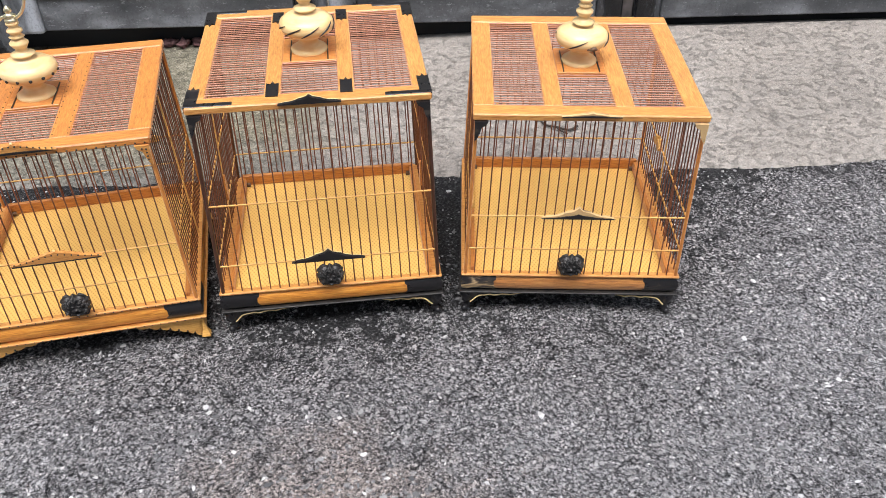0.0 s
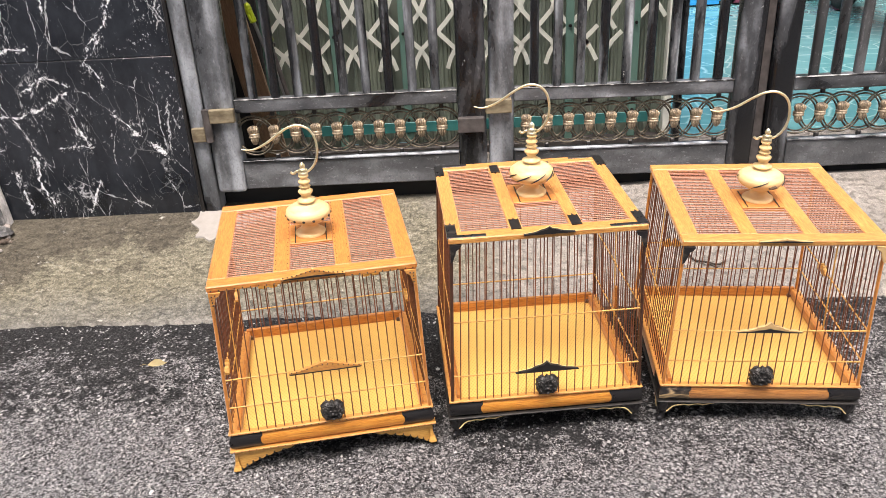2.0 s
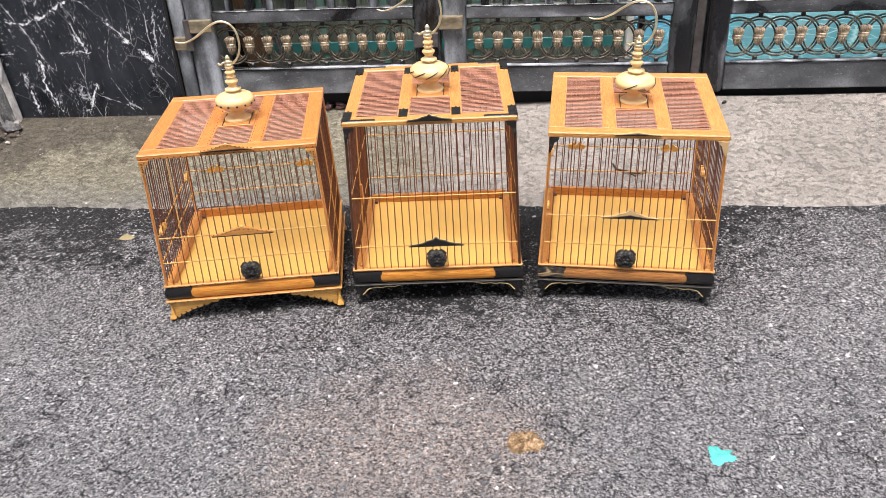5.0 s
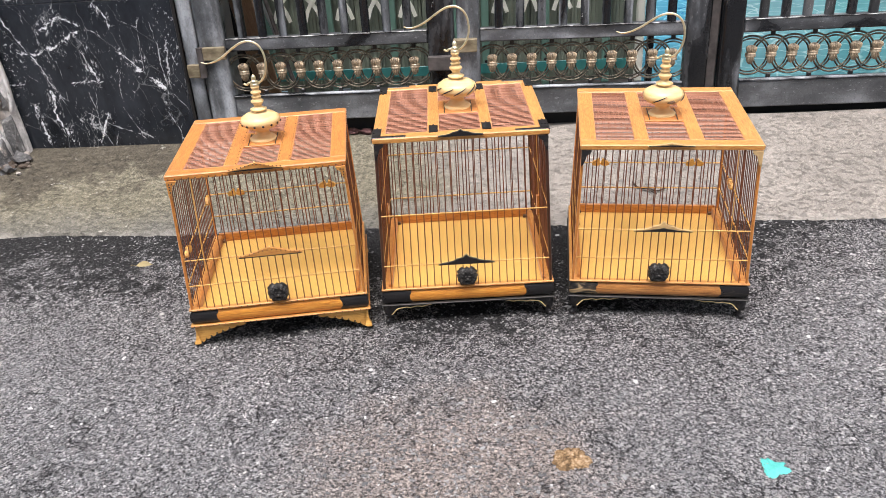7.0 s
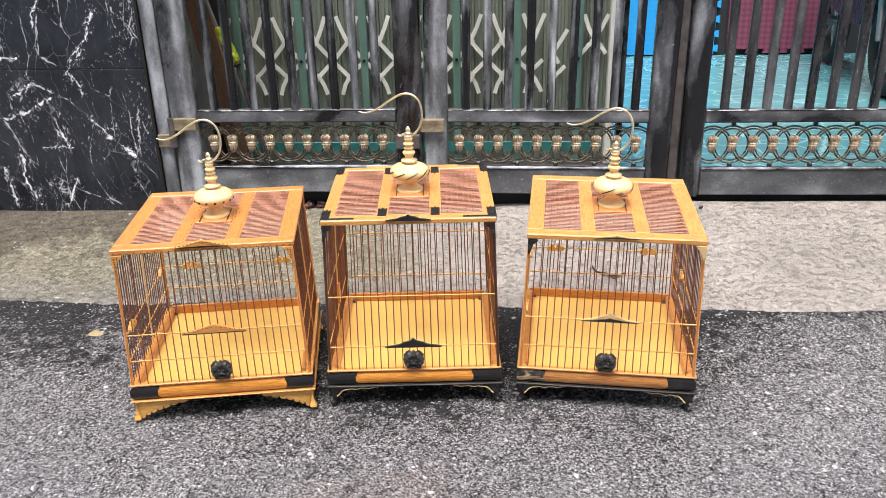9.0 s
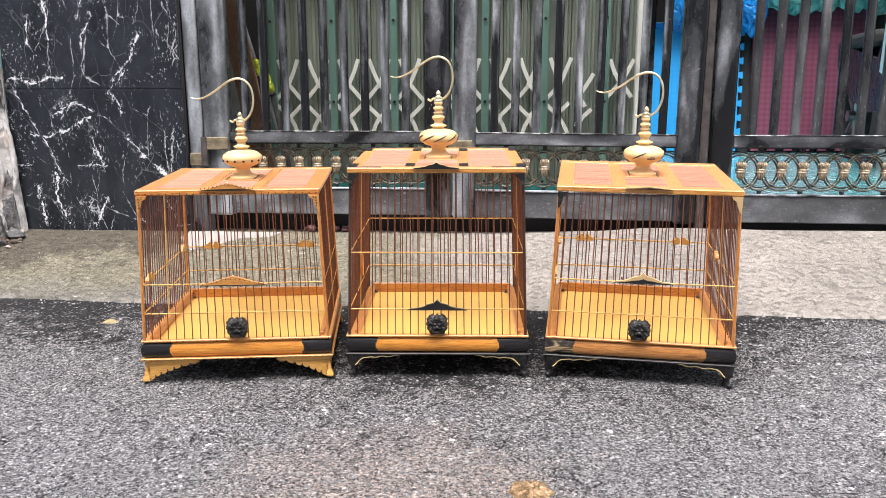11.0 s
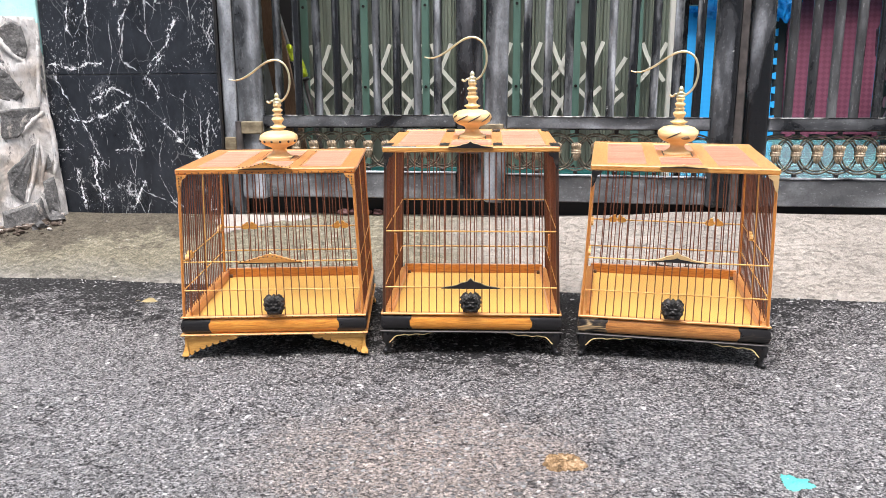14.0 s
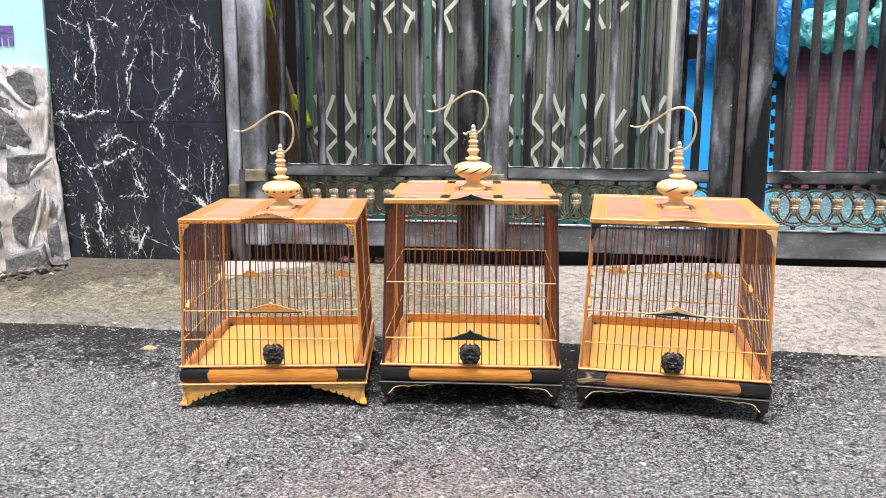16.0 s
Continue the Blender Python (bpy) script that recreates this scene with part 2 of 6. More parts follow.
def marble():
    m = Nodes("black veined marble", 0.12)
    o = m.coord.outputs["Object"]
    bent = m.mix(0.075, o, m.noise(4.0, None, 3, 0.5, 0.0, True), "ADD")
    bent = m.mix(0.020, bent, m.noise(30, None, 5, 0.7, 0.0, True), "ADD")

    def mapped(scale, rot, at=(0, 0, 0)):
        n = m.tree.nodes.new("ShaderNodeMapping")
        n.vector_type = "TEXTURE"
        n.inputs["Scale"].default_value, n.inputs["Rotation"].default_value = scale, rot
        n.inputs["Location"].default_value = at
        m.tree.links.new(bent, n.inputs["Vector"])
        return n.outputs[0]

    def vein(scale, vec, thick, seed, lo, hi, ks):
        e = m.voronoi(scale, vec, "DISTANCE_TO_EDGE")
        keep = m.ramp(m.noise(ks, m.place((1, 1, 1), (0, 0, 0), seed), 4, 0.65), (lo, 0), (hi, 1))
        width = m.math("ADD", m.math("MULTIPLY", keep, thick), 0.0004)
        return m.math("MULTIPLY", m.ramp(m.math("DIVIDE", e, width), (0.5, 1), (1.0, 0)), m.ramp(keep, (0.0, 0), (0.12, 1)))

    def vec(op, a, b):
        n = m.tree.nodes.new("ShaderNodeVectorMath")
        n.operation = op
        m.put(n.inputs[0], a)
        m.put(n.inputs["Scale"] if op == "SCALE" else n.inputs[1], b)
        return n.outputs["Value" if op in ("DOT_PRODUCT", "LENGTH") else "Vector"]

    # the main veins wander a little about their line and break up at the rim
    jag = vec("SCALE", vec("SUBTRACT", m.noise(14, None, 3, 0.6, 0.0, True), (0.5, 0.5, 0.5)), 0.045)
    jag = vec("ADD", jag, vec("SCALE", vec("SUBTRACT", m.noise(70, None, 4, 0.75, 0.0, True), (0.5, 0.5, 0.5)), 0.026))
    flat_at = vec("MULTIPLY", vec("ADD", o, jag), (1, 0, 1))
    near_vein = 9.0
    for x0, z0, x1, z1, half in VEINS_HIGH + VEINS_LOW:
        run = Vector((x1 - x0, 0, z1 - z0))
        pa = vec("SUBTRACT", flat_at, (x0, 0.0, z0))
        t = m.math("MULTIPLY", vec("DOT_PRODUCT", pa, tuple(run / run.length_squared)), 1.0)
        t.node.use_clamp = True
        off = vec("SUBTRACT", pa, vec("SCALE", tuple(run), t))
        near_vein = m.math("MINIMUM", near_vein, m.math("MULTIPLY", vec("LENGTH", off, (0, 0, 0)), 1000.0 / half))
    swell = m.ramp(m.noise(22, m.place((1, 1, 1), (0, 0, 0), (2, 5, 1)), 4, 0.7), (0.40, 0.0), (0.62, 1.25))
    main = m.ramp(m.math("DIVIDE", near_vein, m.math("ADD", swell, 0.02)), (0.5, 1), (0.85, 0))
    steep = vein(7.0, mapped((0.5, 1, 2.4), (0, 0.12, 0), (5, 0, 3)), 0.020, (1, 8, 4), 0.50, 0.64, 6)
    left = vein(5.0, mapped((0.55, 1, 2.2), (0, -0.62, 0), (2, 0, 1)), 0.022, (7, 2, 1), 0.54, 0.68, 6)
    hair = vein(9.0, mapped((0.6, 1, 1.6), (0, -0.3, 0), (9, 0, 3)), 0.009, (4, 4, 9), 0.44, 0.56, 4)
    crumbs = m.ramp(m.noise(110, m.place((1, 1, 0.6), (0, 0.4, 0)), 5, 0.75), (0.60, 0), (0.63, 1))
    near = m.ramp(m.noise(10, m.place((1, 1, 0.7), (0, 0.3, 0), (7, 2, 1)), 4, 0.65), (0.47, 0), (0.58, 1))
    spots = m.math("MULTIPLY", crumbs, near)
    rag = m.ramp(m.noise(75, None, 6, 0.8), (0.43, 0.0), (0.52, 1))
    v = m.math("MULTIPLY", m.math("MAXIMUM", m.math("MULTIPLY", left, 0.6), m.math("MULTIPLY", steep, 0.6)), rag)
    v = m.math("MAXIMUM", m.math("MULTIPLY", main, m.ramp(rag, (0.0, 0.08), (0.6, 1))), v)
    wide = m.ramp(m.math("MULTIPLY", near_vein, 0.25), (0.3, 1), (0.9, 0))
    v = m.math("MAXIMUM", v, m.math("MULTIPLY", wide, m.ramp(m.noise(85, m.place((1, 1, 0.6), (0, 0.35, 0)), 6, 0.8), (0.565, 0), (0.60, 0.85))))
    v = m.math("MAXIMUM", v, m.math("MAXIMUM", m.math("MULTIPLY", hair, 0.13), m.math("MULTIPLY", spots, 0.65)))
    ground = m.ramp(m.noise(9, m.place((1, 1, 0.6), (0, 0.5, 0)), 6, 0.7), (0.3, (0.007, 0.0085, 0.0115)), (0.75, (0.030, 0.034, 0.043)))
    m.color(m.mix(v, ground, (0.78, 0.80, 0.83)))
    m.rough(m.ramp(m.noise(8), (0.3, 0.1), (0.7, 0.2)))
    return m.mat


marble_black = marble()


def asphalt():
    m = Nodes("worn asphalt", 0.9, 0.0, 0.18)
    x, y = m.axis("X"), m.axis("Y")
    turn = m.place((1, 1, 1), (0, 0, 0.7))
    warp = m.mix(0.008, turn, m.noise(150, None, 3, 0.6, 0.0, True), "ADD")
    v2, d2 = m.voronoi(150, warp, "F1", "Color"), m.voronoi(150, warp, "F1", "Distance")
    rough = m.mix(0.016, turn, m.noise(85, None, 4, 0.7, 0.0, True), "ADD")
    v3, d3 = m.voronoi(80, rough, "F1", "Color"), m.voronoi(80, rough, "F1", "Distance")
    grain = m.noise(210, turn, 5, 0.74)
    dust = m.noise(3.2, m.place((1, 1, 1), (0, 0, 0), (4, 2, 0)), 8, 0.78)
    # wheels wore the lane pale; binder dark by the apron, cages' shade painted in
    lane = m.math("ADD", m.math("MULTIPLY", y, -1.45), m.math("ADD", m.math("MULTIPLY", dust, 1.7), 0.88))
    lane = m.math("ADD", lane, m.ramp(m.math("MULTIPLY_ADD", x, 0.4, 0.4), (0.42, 0.0), (0.85, 0.55)))
    lane = m.math("ADD", lane, m.ramp(x, (0.42, 0.0), (0.62, 0.15)))
    # dust lies thick towards the stone wall, up to the apron
    side = m.ramp(m.math("MULTIPLY", x, -1.0), (0.5, 0.0), (0.9, 1.0))
    lane = m.math("ADD", lane, m.math("MULTIPLY", side, m.math("MULTIPLY_ADD", y, 0.15, 0.13)))
    # one patch worn down to its sandy stones
    away = m.math("SQRT", m.math("ADD", m.math("POWER", m.math("ADD", x, 0.20), 2.0), m.math("POWER", m.math("MULTIPLY", m.math("SUBTRACT", y, 0.56), 1.3), 2.0)))
    sandy = m.ramp(m.math("ADD", away, m.math("MULTIPLY", m.math("SUBTRACT", m.noise(9, None, 5, 0.7), 0.5), 0.5)), (0.10, 1), (0.36, 0))
    g = m.ramp(grain, (0.32, 0.010), (0.46, 0.028), (0.56, 0.062), (0.65, 0.16), (0.74, 0.38))
    pale = m.ramp(grain, (0.34, 0.035), (0.45, 0.12), (0.54, 0.30), (0.63, 0.74))
    c = m.mix(m.ramp(lane, (0.15, 0), (0.85, 0.95)), g, pale)
    # thin curling flecks of bare stone between the worn binder
    maze = m.math("ABSOLUTE", m.math("SUBTRACT", m.noise(115, warp, 3, 0.6, 0.6), 0.5))
    curl = m.math("MULTIPLY", m.ramp(maze, (0.016, 1), (0.034, 0)), m.ramp(m.math("ADD", lane, m.math("MULTIPLY", m.noise(28, None, 5, 0.7), 1.5)), (0.85, 0), (1.35, 0.9)))
    c = m.mix(curl, c, m.mix(sandy, (0.80, 0.785, 0.77), (0.80, 0.70, 0.62)))
    fleck = m.math("ADD", lane, m.math("MULTIPLY", m.noise(30, m.place((1, 1.3, 1)), 7, 0.8), 1.2))
    c = m.mix(m.ramp(fleck, (1.10, 0), (1.3, 0.4)), c, (0.48, 0.455, 0.44))
    c = m.mix(m.math("MULTIPLY", sandy, m.ramp(grain, (0.40, 0.1), (0.56, 0.8))), c, (0.62, 0.52, 0.45))
    bare = m.math("MULTIPLY_ADD", lane, 0.30, -0.15)
    c2 = m.math("MULTIPLY", m.ramp(m.math("ADD", m.axis("Y", v2), bare), (0.70, 0), (0.76, 1)), m.ramp(d2, (0.36, 1), (0.48, 0)))
    c = m.mix(m.math("MULTIPLY", c2, 0.9), c, m.ramp(m.axis("Z", v2), (0, (0.12, 0.12, 0.125)), (0.5, (0.40, 0.395, 0.39)), (1, (0.85, 0.84, 0.83))))
    c3 = m.math("MULTIPLY", m.ramp(m.math("ADD", m.axis("Y", v3), bare), (0.76, 0), (0.80, 1)), m.ramp(d3, (0.38, 1), (0.45, 0)))
    c = m.mix(m.math("MULTIPLY", c3, 0.9), c, m.ramp(m.axis("Z", v3), (0, (0.19, 0.19, 0.195)), (0.6, (0.46, 0.45, 0.44)), (1, (0.85, 0.84, 0.82))))
    # a dark rim round each bare stone
    c = m.mix(m.math("MULTIPLY", m.ramp(d2, (0.48, 0), (0.60, 0.6)), m.ramp(grain, (0.4, 1), (0.6, 0.2))), c, (0.02, 0.02, 0.021))
    # open pits and hairline splits where the binder has gone
    pits = m.noise(150, m.place((1, 1.3, 1), (0, 0, 0), (1, 7, 0)), 5, 0.75)
    c = m.mix(m.math("MULTIPLY", m.ramp(pits, (0.39, 0.85), (0.435, 0)), m.ramp(lane, (0.2, 1), (0.9, 0.75))), c, (0.010, 0.010, 0.011))
    bent = m.mix(0.03, m.place((1, 1.2, 1)), m.noise(30, None, 6, 0.75, 0.0, True), "ADD")
    split = m.voronoi(17, bent, "DISTANCE_TO_EDGE")
    split = m.math("MULTIPLY", m.ramp(split, (0.012, 1), (0.04, 0)), m.ramp(m.noise(9, None, 5, 0.7), (0.5, 0), (0.58, 0.75)))
    c = m.mix(split, c, (0.014, 0.014, 0.016))
    m.color(m.mix(1.0, c, (1.0, 0.985, 1.01), "MULTIPLY"))
    h = m.math("ADD", m.math("MULTIPLY", grain, 1.2), m.math("ADD", m.math("MULTIPLY", c2, 0.5), m.math("MULTIPLY", c3, 0.7)))
    h = m.math("ADD", h, m.math("MULTIPLY", m.ramp(pits, (0.34, 0.0), (0.52, 1.0)), 1.1))
    h = m.math("SUBTRACT", h, m.math("MULTIPLY", split, 1.2))
    m.bump(m.math("ADD", h, m.math("MULTIPLY", m.noise(60, None, 4, 0.7), 0.8)), 0.9, 0.006)
    return m.mat


asphalt_mat = asphalt()


def chip_stone():
    m = Nodes("aggregate chip", 0.8, 0.0, 0.3)
    r = m.tree.nodes.new("ShaderNodeNewGeometry").outputs["Random Per Island"]
    c = m.ramp(r, (0.0, (0.07, 0.07, 0.073)), (0.45, (0.19, 0.19, 0.192)), (0.75, (0.34, 0.335, 0.33)), (1.0, (0.68, 0.67, 0.655)))
    m.color(m.mix(m.math("MULTIPLY", m.noise(300), 0.4), c, (0.06, 0.06, 0.06)))
    return m.mat


chip_mat = chip_stone()
_m = Nodes("gritty brown soil", 0.9, 0.0, 0.2)
_r = _m.tree.nodes.new("ShaderNodeNewGeometry").outputs["Random Per Island"]
_m.color(_m.mix(_m.math("MULTIPLY", _m.noise(200), 0.5), _m.ramp(_r, (0.0, (0.035, 0.027, 0.021)), (0.6, (0.11, 0.085, 0.068)), (0.85, (0.24, 0.20, 0.175)), (1.0, (0.55, 0.51, 0.48))), (0.04, 0.032, 0.027)))
soil_mat = _m.mat


def concrete():
    m = Nodes("weathered concrete", 0.9, 0.0, 0.25)
    n = m.noise(3.0, None, 6, 0.65)
    fine = m.noise(60, None, 6, 0.75)
    grit = m.voronoi(140, None, "F1", "Color")
    c = m.ramp(n, (0.3, (0.21, 0.19, 0.17)), (0.55, (0.315, 0.285, 0.255)), (0.75, (0.40, 0.365, 0.33)))
    c = m.mix(m.ramp(fine, (0.36, 0.4), (0.52, 0.0)), c, (0.17, 0.16, 0.145))
    sand = m.noise(260, None, 4, 0.75)
    c = m.mix(m.ramp(sand, (0.38, 0.6), (0.50, 0)), c, (0.13, 0.12, 0.11))
    c = m.mix(m.ramp(sand, (0.56, 0), (0.66, 0.5)), c, (0.52, 0.485, 0.44))
    c = m.mix(m.ramp(m.axis("X", grit), (0.9, 0), (0.97, 0.25)), c, (0.5, 0.46, 0.41))
    c = m.mix(m.ramp(m.noise(16, m.place((1, 1, 1), (0, 0, 0), (3, 9, 0)), 7, 0.8), (0.40, 0.25), (0.52, 0)), c, (0.19, 0.178, 0.165))
    c = m.mix(m.ramp(m.noise(110, m.place((1, 1, 1), (0, 0, 0), (0, 2, 0)), 4, 0.7), (0.30, 0.7), (0.345, 0)), c, (0.10, 0.085, 0.07))
    # algae and dirt gather on the side next to the stone wall
    edge = m.math("ADD", m.axis("X"), m.math("MULTIPLY", m.noise(2.6, None, 5, 0.65), 1.1))
    moss = m.ramp(edge, (-0.15, 1), (0.40, 0.0))
    gritty = m.mix(0.45, m.noise(190, None, 4, 0.78), m.noise(38, m.place((1, 1.2, 1)), 8, 0.85))
    green = m.ramp(gritty, (0.38, (0.060, 0.055, 0.040)), (0.46, (0.13, 0.118, 0.085)), (0.54, (0.225, 0.205, 0.152)), (0.63, (0.40, 0.37, 0.295)))
    cloud = m.math("SUBTRACT", m.noise(5, None, 7, 0.75), 0.5)
    # a grey band along the front, black earth along the pier and the stones
    front = m.math("ADD", m.axis("Y"), m.math("MULTIPLY", cloud, 0.28))
    green = m.mix(m.ramp(m.math("SUBTRACT", front, 1.0), (0.55, 0.75), (0.70, 0.0)), green, m.mix(m.ramp(gritty, (0.40, 0), (0.58, 1)), (0.085, 0.083, 0.078), (0.21, 0.205, 0.19)))
    back = m.math("ADD", m.math("MULTIPLY_ADD", m.axis("X"), -0.35, -0.40), m.math("ADD", m.axis("Y"), m.math("MULTIPLY", cloud, 0.9)))
    green = m.mix(m.ramp(m.math("SUBTRACT", back, 1.0), (0.90, 0.0), (1.0, 0.85)), green, m.mix(m.ramp(gritty, (0.42, 0), (0.62, 1)), (0.035, 0.029, 0.023), (0.135, 0.118, 0.09)))
    crust = m.math("MULTIPLY", m.ramp(m.noise(34, m.place((1, 1.7, 1)), 5, 0.7), (0.62, 0), (0.67, 1)), m.ramp(m.noise(4), (0.5, 0), (0.6, 0.7)))
    green = m.mix(crust, green, (0.5, 0.48, 0.43))
    c = m.mix(moss, c, green)
    # the trowelled front rim stays pale, with a broken outline
    rim = m.math("ADD", m.axis("Y"), m.ramp(m.math("MULTIPLY_ADD", m.axis("X"), 1.11, 0.71), (0.0, 0.0), (1.0, 0.036)))
    rim = m.math("ADD", rim, m.math("MULTIPLY", m.math("SUBTRACT", m.noise(18, None, 6, 0.75), 0.5), 0.09))
    c = m.mix(m.math("MULTIPLY", m.ramp(m.math("SUBTRACT", rim, 1.50), (0.035, 0.6), (0.068, 0.0)), m.ramp(m.noise(5, None, 4, 0.7), (0.42, 0.2), (0.6, 1))), c, (0.55, 0.51, 0.47))
    dimples = m.ramp(m.noise(48, m.place((1, 1.4, 1), (0, 0, 0), (5, 3, 0)), 5, 0.7), (0.36, 0.0), (0.47, 1.0))
    m.color(m.mix(m.math("MULTIPLY", m.math("SUBTRACT", 1.0, dimples), 0.22), c, (0.10, 0.094, 0.088)))
    m.bump(m.math("ADD", m.math("MULTIPLY", dimples, 0.8), m.math("ADD", fine, m.math("MULTIPLY", m.axis("X", grit), 0.5))), 0.8, 0.008)
    return m.mat


concrete_mat = concrete()


def cement(name, a, b):
    m = Nodes(name, 0.85)
    n = m.noise(9, None, 6, 0.7)
    m.color(m.ramp(n, (0.3, a), (0.7, b)))
    m.bump(m.noise(40, None, 6, 0.7), 0.6, 0.008)
    return m.mat




def whitewash():
    m = Nodes("whitewashed mortar", 0.8)
    slant = m.place((1.0, 1.0, 0.45), (0.35, 0.5, 0))
    n = m.noise(11, slant, 7, 0.75, 0.8)
    c = m.ramp(n, (0.30, (0.22, 0.21, 0.20)), (0.40, (0.56, 0.54, 0.53)), (0.50, (0.80, 0.78, 0.775)))
    c = m.mix(m.ramp(m.noise(5, m.place((1, 1, 1), (0, 0, 0), (2, 0, 5))), (0.50, 0), (0.64, 0.7)), c, (0.50, 0.40, 0.32))
    thin = m.noise(30, m.place((1, 1, 0.3), (0.3, 0.7, 0)), 6, 0.8)
    c = m.mix(m.ramp(thin, (0.36, 0.85), (0.43, 0)), c, (0.08, 0.077, 0.074))
    c = m.mix(m.ramp(thin, (0.56, 0), (0.66, 0.7)), c, (0.36, 0.345, 0.335))
    c = m.mix(m.ramp(m.noise(8, m.place((1, 1, 0.5), (0.4, 0.6, 0), (1, 3, 0)), 7, 0.8), (0.52, 0), (0.60, 0.6)), c, (0.32, 0.31, 0.30))
    m.color(c)
    m.bump(m.math("ADD", n, thin), 1.0, 0.016)
    return m.mat


mortar = whitewash()
white_cement = cement("pale cement patch", (0.24, 0.22, 0.20), (0.34, 0.315, 0.29))
plaster_cyan = cement("pale turquoise paint", (0.36, 0.66, 0.66), (0.44, 0.74, 0.73))
dark_plaster = cement("near-black plaster", (0.02, 0.022, 0.022), (0.05, 0.055, 0.052))
pale_plaster = cement("pale wall plaster", (0.62, 0.61, 0.60), (0.74, 0.73, 0.71))
plain_plaster = cement("grey plaster", (0.3, 0.3, 0.29), (0.4, 0.4, 0.39))


def rubble():
    m = Nodes("grey rubble stone", 0.85, 0.0, 0.3)
    n = m.noise(13, None, 6, 0.7, 0.5)
    c = m.ramp(n, (0.32, (0.085, 0.085, 0.088)), (0.52, (0.15, 0.148, 0.148)), (0.72, (0.25, 0.245, 0.24)))
    grit = m.noise(150, None, 5, 0.75)
    c = m.mix(m.ramp(grit, (0.40, 0.6), (0.48, 0)), c, (0.05, 0.05, 0.052))
    c = m.mix(m.ramp(grit, (0.56, 0), (0.66, 0.6)), c, (0.42, 0.41, 0.40))
    veil = m.ramp(m.noise(9, m.place((1, 1, 0.55), (0, 0.6, 0), loose=True), 7, 0.78, 0.6), (0.56, 0), (0.64, 0.85))
    c = m.mix(veil, c, m.mix(m.random(), (0.72, 0.705, 0.695), (0.55, 0.48, 0.42)))
    m.color(c)
    m.bump(m.math("ADD", m.noise(34, None, 6, 0.7), m.math("MULTIPLY", grit, 0.3)), 0.9, 0.012)
    return m.mat


rubble_mat = rubble()


def shutter_paint(name, a, b, c):
    m = Nodes(name, 0.4)
    n = m.noise(7, m.place((3, 3, 0.5)), 4)
    k = m.ramp(n, (0.3, a), (0.7, b))
    m.color(m.mix(m.random(), k, c))
    return m.mat


slat_paint = shutter_paint("grey green slat paint", (0.16, 0.19, 0.15), (0.28, 0.31, 0.25), (0.17, 0.20, 0.165))
channel_paint = shutter_paint("green channel paint", (0.10, 0.20, 0.17), (0.16, 0.29, 0.245), (0.13, 0.24, 0.20))
teal_band = shutter_paint("teal band colour", (0.025, 0.16, 0.16), (0.05, 0.25, 0.24), (0.025, 0.14, 0.14))
lattice_paint = shutter_paint("pale lattice paint", (0.76, 0.78, 0.70), (0.86, 0.87, 0.80), (0.82, 0.83, 0.76))


def teal_tiles():
    m = Nodes("teal cracked-ice floor tile", 0.16)
    w = m.noise(5, None, 3, 0.5, 0.0, True)
    v = m.mix(0.05, m.coord.outputs["Object"], w, "ADD")
    e = m.voronoi(6.0, v, "DISTANCE_TO_EDGE")
    base = m.ramp(m.noise(4, None, 4), (0.3, (0.07, 0.24, 0.27)), (0.7, (0.13, 0.35, 0.375)))
    m.color(m.mix(m.ramp(e, (0.0, 0.75), (0.035, 0)), base, (0.36, 0.58, 0.57)))
    return m.mat


teal_tile = teal_tiles()


def foam(name, a, b):
    m = Nodes(name, 0.7)
    c = m.tree.nodes.new("ShaderNodeTexChecker")
    c.inputs["Scale"].default_value = 34
    c.inputs["Color1"].default_value, c.inputs["Color2"].default_value = (*a, 1), (*b, 1)
    m.tree.links.new(m.place((1, 0, 1), (0, radians(45), 0)), c.inputs["Vector"])
    m.color(m.mix(m.math("MULTIPLY", m.noise(5), 0.5), c.outputs[0], a))
    m.bump(m.noise(90), 0.2, 0.003)
    return m.mat


foam_blue = foam("blue foam", (0.005, 0.27, 0.62), (0.006, 0.29, 0.66))
foam_purple = foam("plum foam", (0.115, 0.020, 0.047), (0.175, 0.042, 0.080))
foam_black = Nodes("black foam", 0.7).color((0.012, 0.012, 0.013)).mat


def sheet(name, a, b, rough=0.25):
    m = Nodes(name, rough)
    m.color(m.ramp(m.noise(14, None, 5), (0.3, a), (0.7, b)))
    m.bump(m.noise(9, m.place((1.6, 1, 1)), 3, 0.5, 1.2), 1.0, 0.05)
    return m.mat


tarp_blue = sheet("blue tarpaulin", (0.004, 0.12, 0.42), (0.01, 0.24, 0.6))
bag_teal = sheet("teal plastic bag", (0.05, 0.3, 0.3), (0.25, 0.66, 0.62))
black_plastic = sheet("black plastic", (0.008, 0.008, 0.009), (0.02, 0.02, 0.022), 0.3)
_m = Nodes("white fairing", 0.25)
_m.color(_m.ramp(_m.noise(6), (0.3, (0.5, 0.78, 0.75)), (0.7, (0.66, 0.86, 0.84))))
fairing_white = _m.mat
rubber = cement("tyre rubber", (0.012, 0.012, 0.012), (0.03, 0.03, 0.03))
steel = Nodes("dull steel", 0.35, 0.9).color((0.4, 0.4, 0.41)).mat
lime_plastic = sheet("lime plastic", (0.36, 0.48, 0.01), (0.5, 0.6, 0.03), 0.35)
plank_brown = wood("old brown board", (0.05, 0.027, 0.014), (0.13, 0.075, 0.04), (0.2, 0.12, 0.07), (9, 9, 1), 0.6, coat=0.0)
